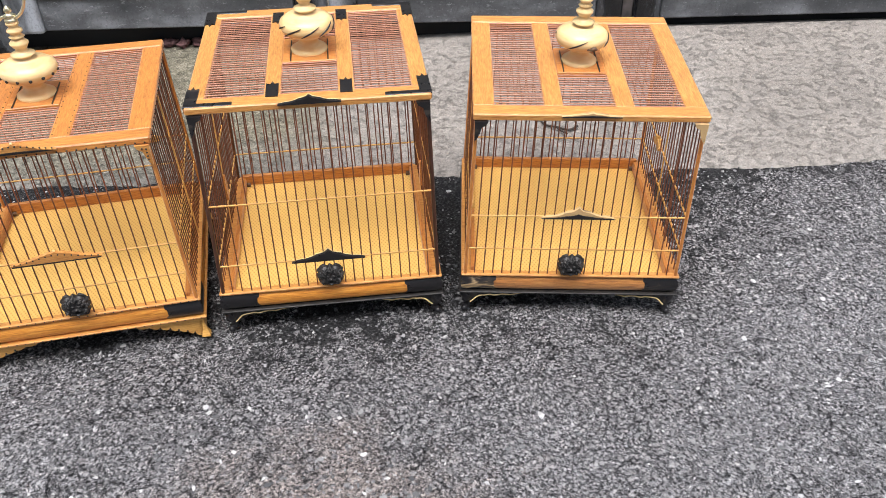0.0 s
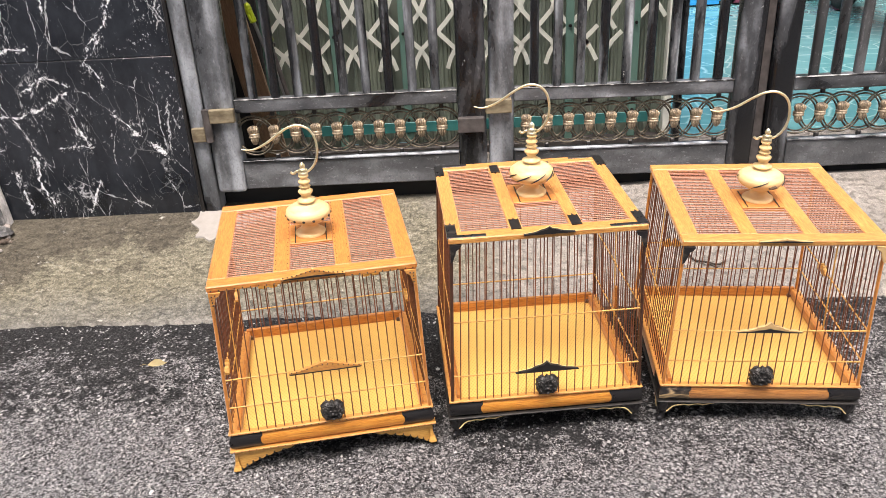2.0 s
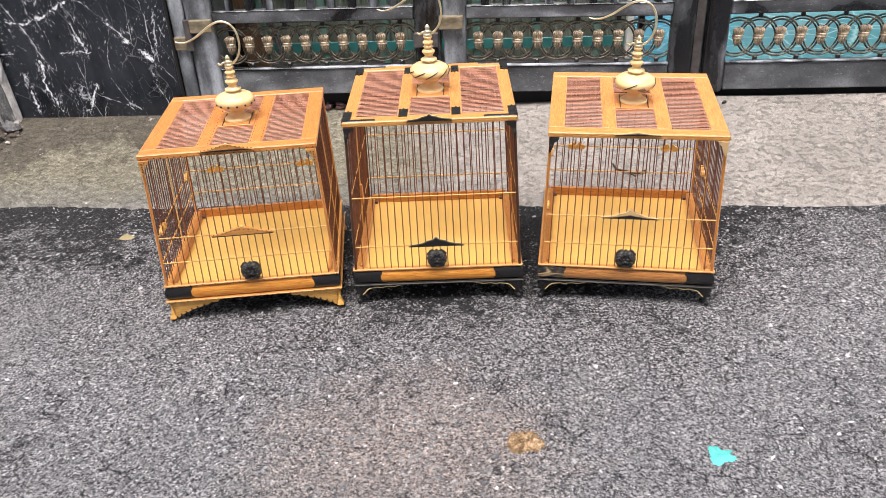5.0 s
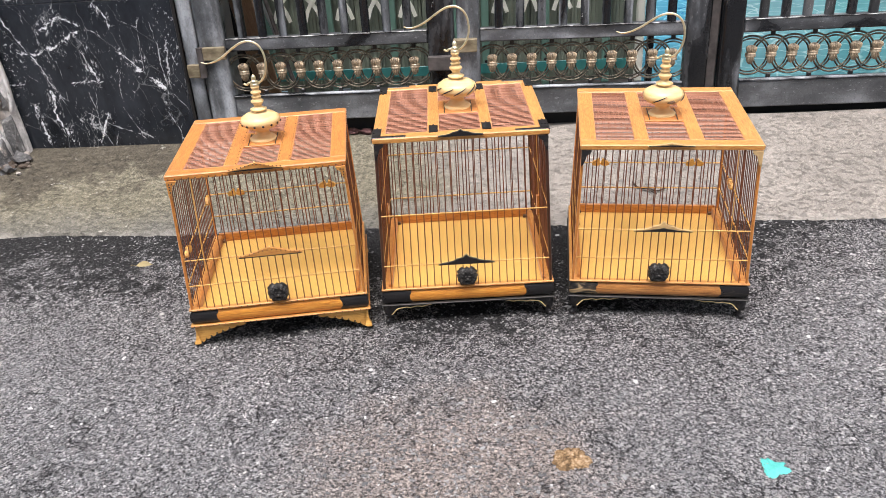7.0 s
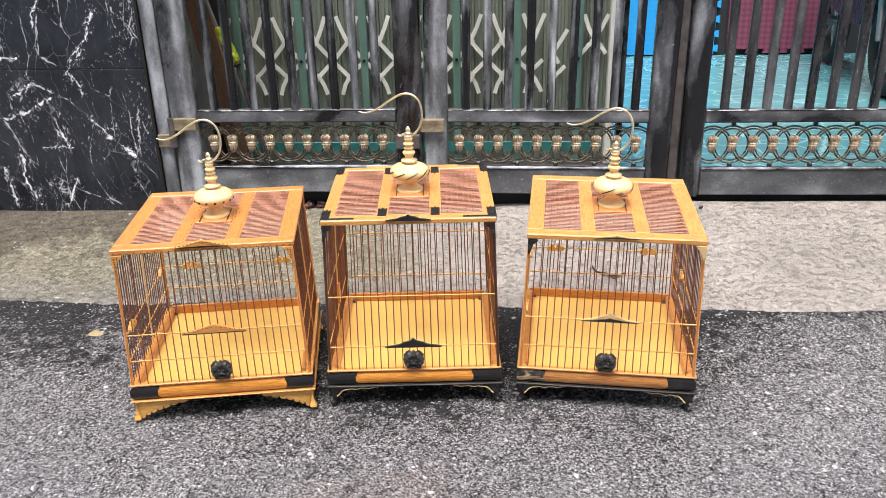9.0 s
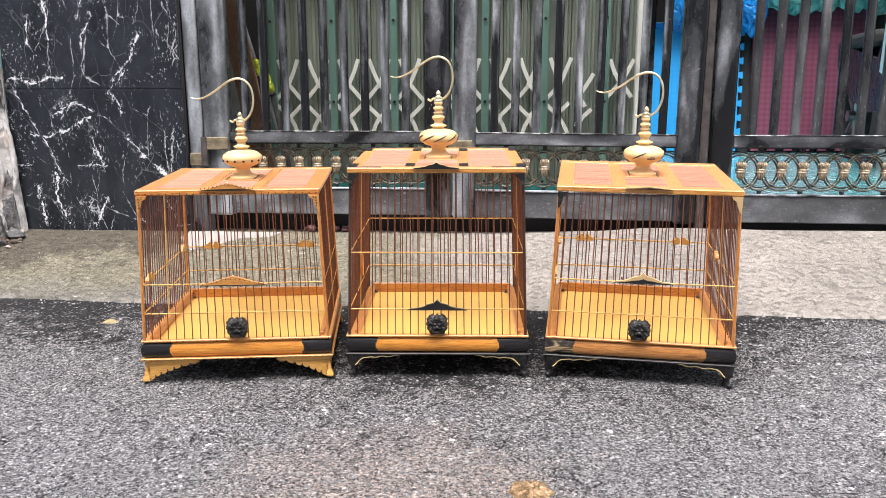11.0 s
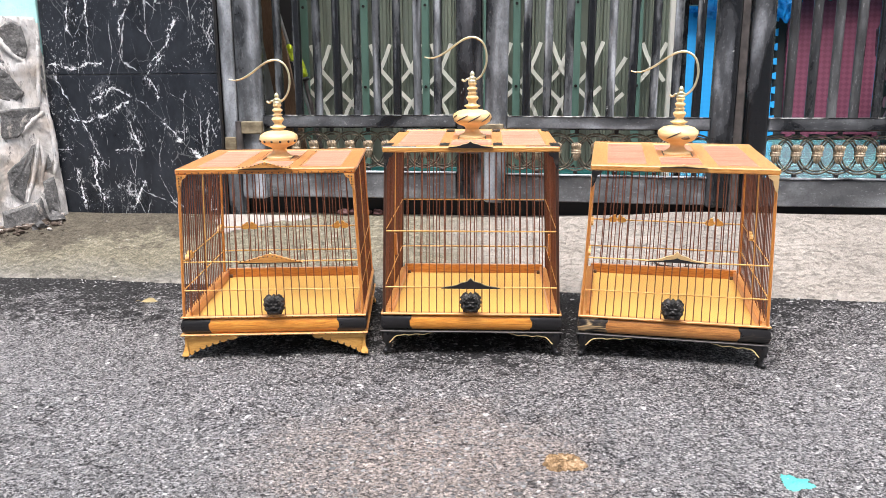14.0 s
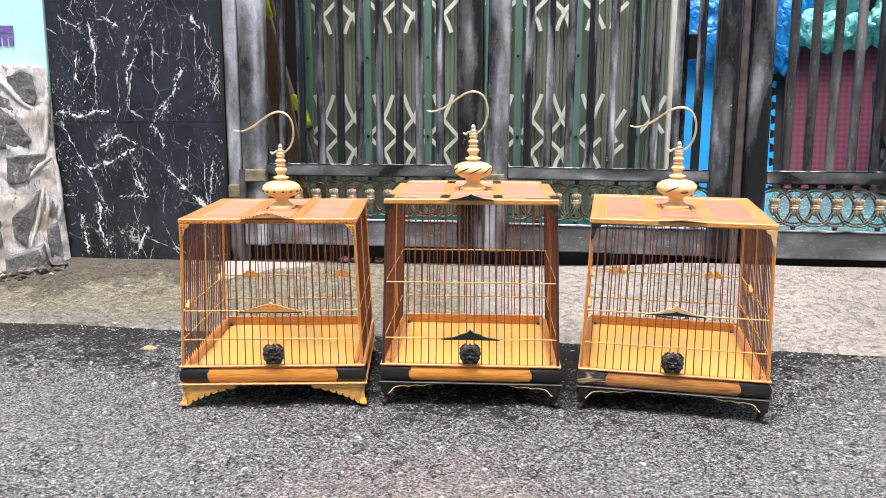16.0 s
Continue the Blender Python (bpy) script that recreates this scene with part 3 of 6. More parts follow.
leaf_mat = cement("dry yellow leaf", (0.22, 0.17, 0.07), (0.42, 0.35, 0.2))
_m = Nodes("dry brown mud", 0.9, 0.0, 0.2)
_g = _m.noise(95, None, 6, 0.75)
_m.color(_m.ramp(_g, (0.36, (0.05, 0.035, 0.022)), (0.47, (0.19, 0.12, 0.062)), (0.56, (0.38, 0.25, 0.14)), (0.68, (0.58, 0.46, 0.33))))
_m.bump(_g, 0.9, 0.004)
mud_mat = _m.mat
paint_splat = cement("turquoise paint splash", (0.05, 0.36, 0.33), (0.14, 0.6, 0.53))
rag_mat = cement("dirty maroon rag", (0.05, 0.012, 0.014), (0.22, 0.12, 0.115))
twig_mat = cement("dark twig", (0.02, 0.015, 0.012), (0.06, 0.045, 0.035))
purple_ink = Nodes("purple stamp ink", 0.6).color((0.13, 0.07, 0.3)).mat


# ---- mesh helpers ----
def finish(bm, smooth=False):
    bmesh.ops.recalc_face_normals(bm, faces=bm.faces)
    me = bpy.data.meshes.new("mesh")
    bm.to_mesh(me)
    bm.free()
    if smooth:
        me.polygons.foreach_set("use_smooth", [len(p.vertices) < 5 for p in me.polygons])
    return me


def part(name, bm, material, parent, label="", smooth=False):
    me = bm if isinstance(bm, bpy.types.Mesh) else finish(bm, smooth)
    if not me.materials:
        me.materials.append(material)
    ob = new(name, me)
    ob.parent = parent
    return tagged(ob, label) if label else ob


def thing(name, m, label, category, group="", kind=""):
    ob = new(name)
    ob.empty_display_size = 0.05
    ob.matrix_basis = m
    return tagged(ob, label, category, group, kind)


def solid(name, bm, material, m, label, category, group="", kind="", smooth=False):
    me = bm if isinstance(bm, bpy.types.Mesh) else finish(bm, smooth)
    if not me.materials:
        me.materials.append(material)
    ob = new(name, me)
    ob.matrix_basis = m
    return tagged(ob, label, category, group, kind)


def add_box(bm, x0, x1, y0, y1, z0, z1, bevel=0.0, seg=1):
    r = bmesh.ops.create_cube(bm, size=1.0)
    for v in r["verts"]:
        v.co = Vector(((x0 + x1) / 2 + v.co.x * (x1 - x0), (y0 + y1) / 2 + v.co.y * (y1 - y0), (z0 + z1) / 2 + v.co.z * (z1 - z0)))
    if bevel:
        es = {e for v in r["verts"] for e in v.link_edges}
        bmesh.ops.bevel(bm, geom=list(es), offset=bevel, segments=seg, affect="EDGES", profile=0.5)
    return bm


def box(x0, x1, y0, y1, z0, z1, bevel=0.0, seg=1):
    return add_box(bmesh.new(), x0, x1, y0, y1, z0, z1, bevel, seg)


def end_caps(bm, first, last):
    """Close both ends with faces on points of their own, so that the shading keeps a sharp rim."""
    bm.faces.new([bm.verts.new(v.co) for v in first[::-1]])
    bm.faces.new([bm.verts.new(v.co) for v in last])


def add_tube(bm, pts, radii, sides=8, flat=1.0):
    """A tube along pts; radii a number or a list. flat squeezes it along the second cross axis."""
    pts = [Vector(p) for p in pts]
    if not isinstance(radii, (list, tuple)):
        radii = [radii] * len(pts)
    rings, ref = [], None
    for i, p in enumerate(pts):
        d = (pts[min(i + 1, len(pts) - 1)] - pts[max(i - 1, 0)]).normalized()
        if ref is None:
            ref = d.orthogonal().normalized()
        ref = (ref - d * ref.dot(d)).normalized()
        side = d.cross(ref)
        rings.append([bm.verts.new(p + radii[i] * (ref * math.cos(a) + side * math.sin(a) * flat)) for a in [2 * math.pi * k / sides for k in range(sides)]])
    for r0, r1 in zip(rings, rings[1:]):
        for k in range(sides):
            bm.faces.new((r0[k], r0[(k + 1) % sides], r1[(k + 1) % sides], r1[k]))
    end_caps(bm, rings[0], rings[-1])
    return bm


def curve(pts, n=6):
    """A smooth run through pts."""
    pts = [Vector(p) for p in pts]
    out = []
    for i in range(len(pts) - 1):
        p0, p1, p2, p3 = pts[max(i - 1, 0)], pts[i], pts[i + 1], pts[min(i + 2, len(pts) - 1)]
        for k in range(n):
            t = k / n
            out.append(0.5 * ((2 * p1) + (p2 - p0) * t + (2 * p0 - 5 * p1 + 4 * p2 - p3) * t * t + (3 * p1 - p0 - 3 * p2 + p3) * t ** 3))
    return out + [pts[-1]]


def add_lathe(bm, profile, sides=24, at=(0, 0, 0), flat=1.0):
    rings = []
    for r, z in profile:
        rings.append([bm.verts.new((at[0] + r * math.cos(a), at[1] + r * math.sin(a) * flat, at[2] + z)) for a in [2 * math.pi * k / sides for k in range(sides)]])
    for r0, r1 in zip(rings, rings[1:]):
        for k in range(sides):
            bm.faces.new((r0[k], r0[(k + 1) % sides], r1[(k + 1) % sides], r1[k]))
    end_caps(bm, rings[0], rings[-1])
    return bm


def add_prism(bm, outline, y0, y1):
    """An outline in x and z, with depth from y0 to y1."""
    a = [bm.verts.new((x, y0, z)) for x, z in outline]
    b = [bm.verts.new((x, y1, z)) for x, z in outline]
    n = len(outline)
    bm.faces.new(a)
    bm.faces.new(b[::-1])
    for i in range(n):
        bm.faces.new((a[i], a[(i + 1) % n], b[(i + 1) % n], b[i]))
    return bm


def prism(outline, y0, y1):
    return add_prism(bmesh.new(), outline, y0, y1)


def add_bead(bm, p, r):
    bmesh.ops.create_icosphere(bm, subdivisions=1, radius=r, matrix=Matrix.Translation(p))


def rod_mesh(r, sides=6):
    bm = bmesh.new()
    add_tube(bm, [(0, 0, 0), (0, 0, 1)], r, sides)
    return finish(bm, True)


def rod(name, mesh, a, b, parent, material):
    a, b = Vector(a), Vector(b)
    if not mesh.materials:
        mesh.materials.append(material)
    ob = new(name, mesh)
    ob.parent = parent
    q = (b - a).to_track_quat("Z", "Y")
    ob.matrix_basis = Matrix.LocRotScale(a, q, (1, 1, (b - a).length))
    return ob


def clump(bm, p, size, seed, rough=0.35, sub=2):
    r = bmesh.ops.create_icosphere(bm, subdivisions=sub, radius=1.0)
    for v in r["verts"]:
        n = noise.noise(v.co * 1.3 + Vector((seed * 7.1, seed * 3.3, 0)))
        n2 = noise.noise(v.co * 3.7 + Vector((0, seed * 5.3, seed)))
        k = 1 + rough * n + rough * 0.4 * n2
        v.co = Vector(p) + Vector((v.co.x * size[0], v.co.y * size[1], v.co.z * size[2])) * k


# ---- ground, apron and walls ----
def rise(x, y):
    """The lane's surface: from the line of the cages it climbs a little to the apron, more so in front of the fixed gate."""
    k = 0.0225 + 0.033 * min(1.0, max(0.0, (x + 0.64) / 0.9))
    t = max(0.0, y - 0.98)
    return k * t * t / (t + 0.06) + 0.004 * noise.noise(Vector((x * 1.7, y * 1.7, 0))) * (0.4 if y > 0.9 else 1.0) - 0.002


def ground():
    bm = bmesh.new()
    xs = [-60, -12, -4] + [-2.4 + 0.1 * i for i in range(49)] + [4, 12, 60]
    ys = [-60, -12, -5, -2] + [-0.9 + 0.1 * i for i in range(25)] + [1.62, 3, 12, 60]
    grid = [[bm.verts.new((x, y, rise(x, y) if abs(x) < 3 and -1 < y < 1.7 else -0.004)) for x in xs] for y in ys]
    for r0, r1 in zip(grid, grid[1:]):
        for i in range(len(xs) - 1):
            bm.faces.new((r0[i], r0[i + 1], r1[i + 1], r1[i]))
    return bm


solid("ground", ground(), asphalt_mat, pose(0, 0, 0), "worn grey asphalt with pale aggregate chips", "ground", kind="structure", smooth=True)


def chips():
    rng = random.Random(5)
    vs, fs = [], []
    for _ in range(9000):
        x, y = rng.uniform(-1.5, 1.5), 1.54 - 1.7 * rng.random() ** 0.8
        s = rng.choice((0.0015, 0.002, 0.0025, 0.003, 0.004, 0.005, 0.0065)) * rng.uniform(0.7, 1.3)
        z = rise(x, y)
        k = len(vs)
        a0, n = rng.uniform(0, 6.28), rng.choice((4, 5, 5, 6))
        st = rng.uniform(0.4, 0.9)
        ca, sa = math.cos(a0), math.sin(a0)
        for ring, rr, h in ((0, 1.0, -0.0005), (1, 0.7, rng.uniform(0.0006, 0.0014))):
            for i in range(n):
                t = 6.283 * i / n
                u, w = s * rr * math.cos(t) * rng.uniform(0.65, 1.3), s * rr * st * math.sin(t) * rng.uniform(0.65, 1.3)
                vs.append((x + u * ca - w * sa, y + u * sa + w * ca, z + h))
        fs += [(k + i, k + (i + 1) % n, k + n + (i + 1) % n, k + n + i) for i in range(n)] + [tuple(k + n + i for i in range(n))]
    me = bpy.data.meshes.new("mesh")
    me.from_pydata(vs, [], fs)
    return me


solid("gravel_chips", chips(), chip_mat, pose(0, 0, 0), "pale stone chips worn out of the asphalt", "gravel", kind="stuff")

APRON_Y, GATE_Y, FLOOR_Z = 1.555, 2.05, 0.13


def edge_y(x):
    """The apron's front edge, which draws nearer to the lane in front of the fixed gate."""
    return APRON_Y - 0.036 * min(1.0, max(0.0, (x + 0.64) / 0.9))


def ramp_z(y, x=-1.0):
    """Height of the apron; in front of the right-hand gate panel it climbs a little higher."""
    e = edge_y(x)
    t = min(1, max(0, (y - e) / (GATE_Y - e)))
    foot = 0.006 + rise(x, e)
    return foot + (FLOOR_Z - foot) * t + 0.0335 * t * min(1, max(0, (x + 0.1) / 0.5)) * (1 if y < 2.1 else -1)


def apron():
    bm = bmesh.new()
    xs = [-2.6 + 0.0125 * i for i in range(417)]
    ys = [APRON_Y - 0.012, APRON_Y, APRON_Y + 0.012] + [APRON_Y + 0.05 * i for i in range(1, 11)] + [2.3, 2.6]
    grid = []
    for j, y in enumerate(ys):
        row = []
        for x in xs:
            wob = 0.022 * noise.noise(Vector((x * 3.1, 0, 2))) + 0.012 * noise.noise(Vector((x * 11, 3, 0))) + 0.008 * noise.noise(Vector((x * 34, 5, 0)))
            wob += 0.007 * noise.noise(Vector((x * 70, 1, 4)))
            near = max(0, 1 - (y - APRON_Y) / 0.3)
            yy = y + (wob + edge_y(x) - APRON_Y) * near
            z = -0.02 if j == 0 else ramp_z(yy - wob * near, x) + 0.006 * noise.noise(Vector((x * 2.3, y * 3, 1))) - (0.003 if j == 1 else 0)
            row.append(bm.verts.new((x, yy, z)))
        grid.append(row)
    for r0, r1 in zip(grid, grid[1:]):
        for i in range(len(xs) - 1):
            bm.faces.new((r0[i], r0[i + 1], r1[i + 1], r1[i]))
    return bm


solid("pavement", apron(), concrete_mat, pose(0, 0, 0), "sloping concrete apron, mossy beside the stone wall", "apron", kind="structure", smooth=True)


def edge_crumbs():
    """Broken bits of the apron along its ragged edge."""
    rng = random.Random(17)
    vs, fs = [], []
    for _ in range(420):
        x = rng.uniform(-2.2, 2.2)
        y = edge_y(x) - 0.03 + rng.gauss(0.012, 0.022)
        s = rng.choice((0.001, 0.0015, 0.002, 0.003)) * rng.uniform(0.7, 1.3)
        z = max(rise(x, y), ramp_z(y, x) - 0.004)
        k, n = len(vs), 5
        for rr, hh in ((1.0, -0.002), (0.65, s * rng.uniform(0.3, 0.7))):
            for i in range(n):
                t = 6.283 * i / n
                vs.append((x + s * rr * math.cos(t) * rng.uniform(0.7, 1.3), y + s * rr * math.sin(t) * rng.uniform(0.5, 1.1), z + hh))
        fs += [(k + i, k + (i + 1) % n, k + n + (i + 1) % n, k + n + i) for i in range(n)] + [tuple(k + n + i for i in range(n))]
    me = bpy.data.meshes.new("mesh")
    me.from_pydata(vs, [], fs)
    return me


solid("concrete_crumbs", edge_crumbs(), chip_mat, pose(0, 0, 0), "crumbled concrete bits along the apron edge", "rubble", kind="stuff")


def cement_patch():
    bm = bmesh.new()
    edge = [(-1.165, 2.045), (-1.172, 1.99), (-1.165, 1.93), (-1.12, 1.905), (-1.05, 1.93), (-1.0, 1.955), (-0.95, 1.985), (-0.90, 2.0), (-0.86, 2.02), (-0.83, 2.045)]
    edge = [(p.x + 0.03 * noise.noise(Vector((p.x * 22, p.y * 22, 0))), min(2.045, p.y + 0.03 * noise.noise(Vector((p.x * 26, p.y * 26, 5))))) for p in curve([(x, y, 0) for x, y in edge], 7)]
    lo = [bm.verts.new((x, y, ramp_z(y) - 0.012)) for x, y in edge]
    hi = [bm.verts.new((x * 0.995 - 0.005, y + 0.004, ramp_z(y) + 0.003)) for x, y in edge]
    bm.faces.new(hi)
    for i in range(len(edge) - 1):
        bm.faces.new((lo[i], lo[i + 1], hi[i + 1], hi[i]))
    return bm


solid("cement_patch", cement_patch(), white_cement, pose(0, 0, 0), "pale smooth cement patch at the foot of the gate post", "cement")

# marble clad wall between the stone wall and the gate
wall_m = solid("wall_marble", box(-1.805, -1.158, 2.068, 2.26, 0.0, 2.4), plain_plaster, pose(0, 0, 0), "wall pier clad with black white-veined marble tiles", "wall", kind="structure")
for z0, z1 in ((0.02, 0.6215), (0.6235, 1.224), (1.226, 1.826), (1.828, 2.4)):
    part("tile", box(-1.803, -1.160, 2.052, 2.068, z0, z1, 0.0012), marble_black, wall_m, "polished black marble tile with white veins")
# black strip that paints the dark gap between marble and gate post
part("gap_strip", box(-1.160, -1.149, 2.046, 2.24, 0.05, 2.4, 0.002), ink, wall_m, "black strip standing for the shaded gap")


# rubble stone wall; its face runs back to the pier at an angle of about 37 degrees
def wall_point(u, z, out=0.0):
    out += 0.05 * (1 - z / 0.82)
    return Vector((-1.79 - u * 0.8 + 0.6 * out, 2.06 - u * 0.6 - 0.8 * out, z))


def stone_wall():
    bm = bmesh.new()
    nx, nz = 60, 74
    grid = []
    for k in range(nz + 1):
        z = 0.82 * k / nz
        u0 = -0.008 + 0.026 * min(1.0, max(0.0, (z - 0.15) / 0.40))
        row = []
        for i in range(nx + 1):
            u = u0 + (0.66 - u0) * i / nx
            # mortar trowelled on in slanting strokes
            a, b = u * 0.8 + z * 0.6, z * 0.8 - u * 0.6
            out = 0.011 * noise.noise(Vector((a * 9, b * 16, 4))) + 0.006 * noise.noise(Vector((a * 20, b * 50, 1))) + 0.003 * noise.noise(Vector((u * 90, z * 90, 7)))
            row.append(bm.verts.new(wall_point(u, z, out - (0.012 if i == 0 else 0))))
        grid.append(row)
    for r0, r1 in zip(grid, grid[1:]):
        for i in range(nx):
            bm.faces.new((r0[i], r0[i + 1], r1[i + 1], r1[i]))
    back = [bm.verts.new(v.co + Vector((0.1, 0.14, 0)) * 2) for v in grid[-1]]
    for i in range(nx):
        bm.faces.new((grid[-1][i], grid[-1][i + 1], back[i + 1], back[i]))
    return bm


wall_s = solid("wall_stone", stone_wall(), mortar, pose(0, 0, 0), "rubble stone plinth wall with thick whitewashed mortar", "wall", kind="structure", smooth=True)


def rubble_stone(corners, proud, seed):
    """A split stone set in the wall: an angular face with chipped edges, proud of the mortar."""
    bm = bmesh.new()
    edge = []
    for (a, b), (c, d) in zip(corners, corners[1:] + corners[:1]):
        steps = max(2, int(math.hypot(c - a, d - b) / 0.016))
        for k in range(steps):
            t = k / steps
            p = Vector((a + (c - a) * t, b + (d - b) * t, 0))
            edge.append((p.x + 0.006 * noise.noise(p * 60 + Vector((0, 0, seed))), p.y + 0.006 * noise.noise(p * 60 + Vector((5, 0, seed)))))
    mu, mz = sum(p[0] for p in edge) / len(edge), sum(p[1] for p in edge) / len(edge)
    rings = []
    for k, out in ((1.06, -0.02), (1.0, proud * 0.55), (0.90, proud), (0.55, proud), (0.2, proud)):
        ring = []
        for u, z in edge:
            u, z = mu + (u - mu) * k, mz + (z - mz) * k
            rough = 0.007 * noise.noise(Vector((u * 14, z * 14, seed))) + 0.004 * noise.noise(Vector((u * 55, z * 55, seed)))
            ring.append(bm.verts.new(wall_point(u, max(z, 0.01), out + (rough if out > 0 else 0))))
        rings.append(ring)
    for p, q in zip(rings, rings[1:]):
        for i in range(len(p)):
            j = (i + 1) % len(p)
            bm.faces.new((p[i], p[j], q[j], q[i]))
    bm.faces.new(rings[-1])
    return part("stone", bm, rubble_mat, wall_s)


rubble_stone([(0.154, 0.776), (0.104, 0.802), (0.073, 0.788), (0.061, 0.715), (0.072, 0.680), (0.114, 0.690)], 0.006, 1)
rubble_stone([(0.215, 0.735), (0.150, 0.700), (0.126, 0.621), (0.092, 0.561), (0.115, 0.534), (0.215, 0.527)], 0.007, 2)
rubble_stone([(0.172, 0.497), (0.135, 0.507), (0.047, 0.513), (0.049, 0.479), (0.106, 0.426), (0.125, 0.406), (0.173, 0.408)], 0.006, 3)
rubble_stone([(0.072, 0.385), (0.101, 0.282), (0.132, 0.182), (0.168, 0.217), (0.171, 0.286), (0.132, 0.325)], 0.008, 4)
rubble_stone([(0.036, 0.350), (0.028, 0.299), (0.049, 0.286)], 0.005, 5)
rubble_stone([(0.200, 0.150), (0.076, 0.188), (0.060, 0.105), (0.080, 0.020), (0.200, 0.015)], 0.040, 6)
rubble_stone([(0.065, 0.248), (0.026, 0.266), (0.014, 0.137), (0.050, 0.085)], 0.011, 7)
rubble_stone([(0.029, 0.660), (0.020, 0.655), (0.022, 0.545), (0.030, 0.565)], 0.004, 8)
for i, (u, z, w, h) in enumerate(((0.29, 0.70, 0.15, 0.14), (0.31, 0.47, 0.19, 0.22), (0.27, 0.23, 0.14, 0.18), (0.30, 0.07, 0.16, 0.10), (0.48, 0.66, 0.17, 0.19), (0.52, 0.40, 0.20, 0.22), (0.47, 0.15, 0.2, 0.19))):
    rng = random.Random(i)
    rubble_stone([(u + w * 0.5 * math.cos(a) * rng.uniform(0.8, 1.15), z + h * 0.5 * math.sin(a) * rng.uniform(0.8, 1.15)) for a in (0.5, 1.6, 2.6, 3.7, 4.7, 5.8)], 0.007, 20 + i)


def mortar_ridge(pts, r):
    bm = bmesh.new()
    run = curve([wall_point(u, z, 0.002) for u, z in pts], 6)
    n = len(run)
    add_tube(bm, run, [r * (0.35 + 0.65 * math.sin(math.pi * (i + 0.5) / n)) * (1 + 0.25 * noise.noise(p * 40)) for i, p in enumerate(Vector(q) for q in run)], 8)
    return part("mortar_ridge", bm, mortar, wall_s, "smeared white mortar joint", True)


for r, pts in ((0.010, [(0.190, 0.775), (0.150, 0.738), (0.115, 0.695), (0.085, 0.670)]), (0.010, [(0.035, 0.495), (0.075, 0.462), (0.112, 0.420)]),
               (0.009, [(0.024, 0.800), (0.030, 0.700), (0.040, 0.600), (0.045, 0.525)]), (0.010, [(0.030, 0.520), (0.016, 0.440), (0.012, 0.330), (0.022, 0.275)]),
               (0.008, [(0.060, 0.400), (0.082, 0.300), (0.118, 0.180)]), (0.007, [(0.058, 0.380), (0.052, 0.330), (0.062, 0.265)])):
    mortar_ridge(pts, r)


def foot_rubble():
    bm = bmesh.new()
    rng = random.Random(9)
    for _ in range(800):
        u = rng.random() ** 1.2 * 0.62
        d = abs(rng.gauss(0, 0.05))
        x, y = -1.80 - u * 0.8 + 0.6 * (d + 0.04), 2.05 - u * 0.6 - 0.8 * (d + 0.04)
        if y > 2.03:
            continue
        s = rng.choice((0.003, 0.004, 0.006, 0.009, 0.013)) * rng.uniform(0.8, 1.2)
        clump(bm, (x, y, ramp_z(y) + s * 0.3), (s, s, s * 0.6), rng.random() * 50, 0.4, 1)
    return bm


solid("wall_foot_rubble", foot_rubble(), soil_mat, pose(0, 0, 0), "loose grit and crumbs along the stone wall foot", "rubble", kind="stuff")
for i, (x, y, s) in enumerate(((-1.765, 1.965, 0.030), (-1.79, 1.90, 0.022), (-1.985, 1.79, 0.05))):
    bm = bmesh.new()
    clump(bm, (0, 0, 0), (s, s * 0.8, s * 0.75), 20 + i, 1.1, 2)
    solid("rock", bm, rubble_mat, pose(x, y, ramp_z(y) + s * 0.35, 0, 0, 30 * i), "rough grey boulder at the foot of the stone wall", "rock", "rocks at the wall foot")

solid("wall_turquoise", box(-3.2, -1.806, 2.045, 2.3, 0.70, 2.4), plaster_cyan, pose(0, 0, 0), "smooth pale turquoise painted wall above rubble plinth", "wall", kind="structure")
ad = thing("stamped_notice", pose(-1.969, 2.042, 0.935), "small purple stencilled notice on the turquoise wall", "notice")
for k in range(3):
    part("print_line", box(-0.045, 0.045, -0.001, 0.001, -0.014 * k + 0.016, -0.014 * k + 0.026), purple_ink, ad)
for k in range(4):
    part("print_bar", box(-0.045 + 0.024 * k, -0.029 + 0.024 * k, -0.001, 0.001, -0.045, -0.018), purple_ink, ad)


# ---- gate ----
def ring_mesh():
    bm = bmesh.new()
    for rad, minor in ((0.0615, 0.0031), (0.0530, 0.0027)):
        n = 40
        ring = []
        for i in range(n):
            a = 6.283185 * i / n
            ring.append([bm.verts.new(((rad + minor * math.cos(b)) * math.cos(a), minor * 1.3 * math.sin(b), (rad + minor * math.cos(b)) * math.sin(a))) for b in [6.283185 * k / 6 for k in range(6)]])
        for i in range(n):
            r0, r1 = ring[i], ring[(i + 1) % n]
            for k in range(6):
                bm.faces.new((r0[k], r0[(k + 1) % 6], r1[(k + 1) % 6], r1[k]))
    return finish(bm, True)


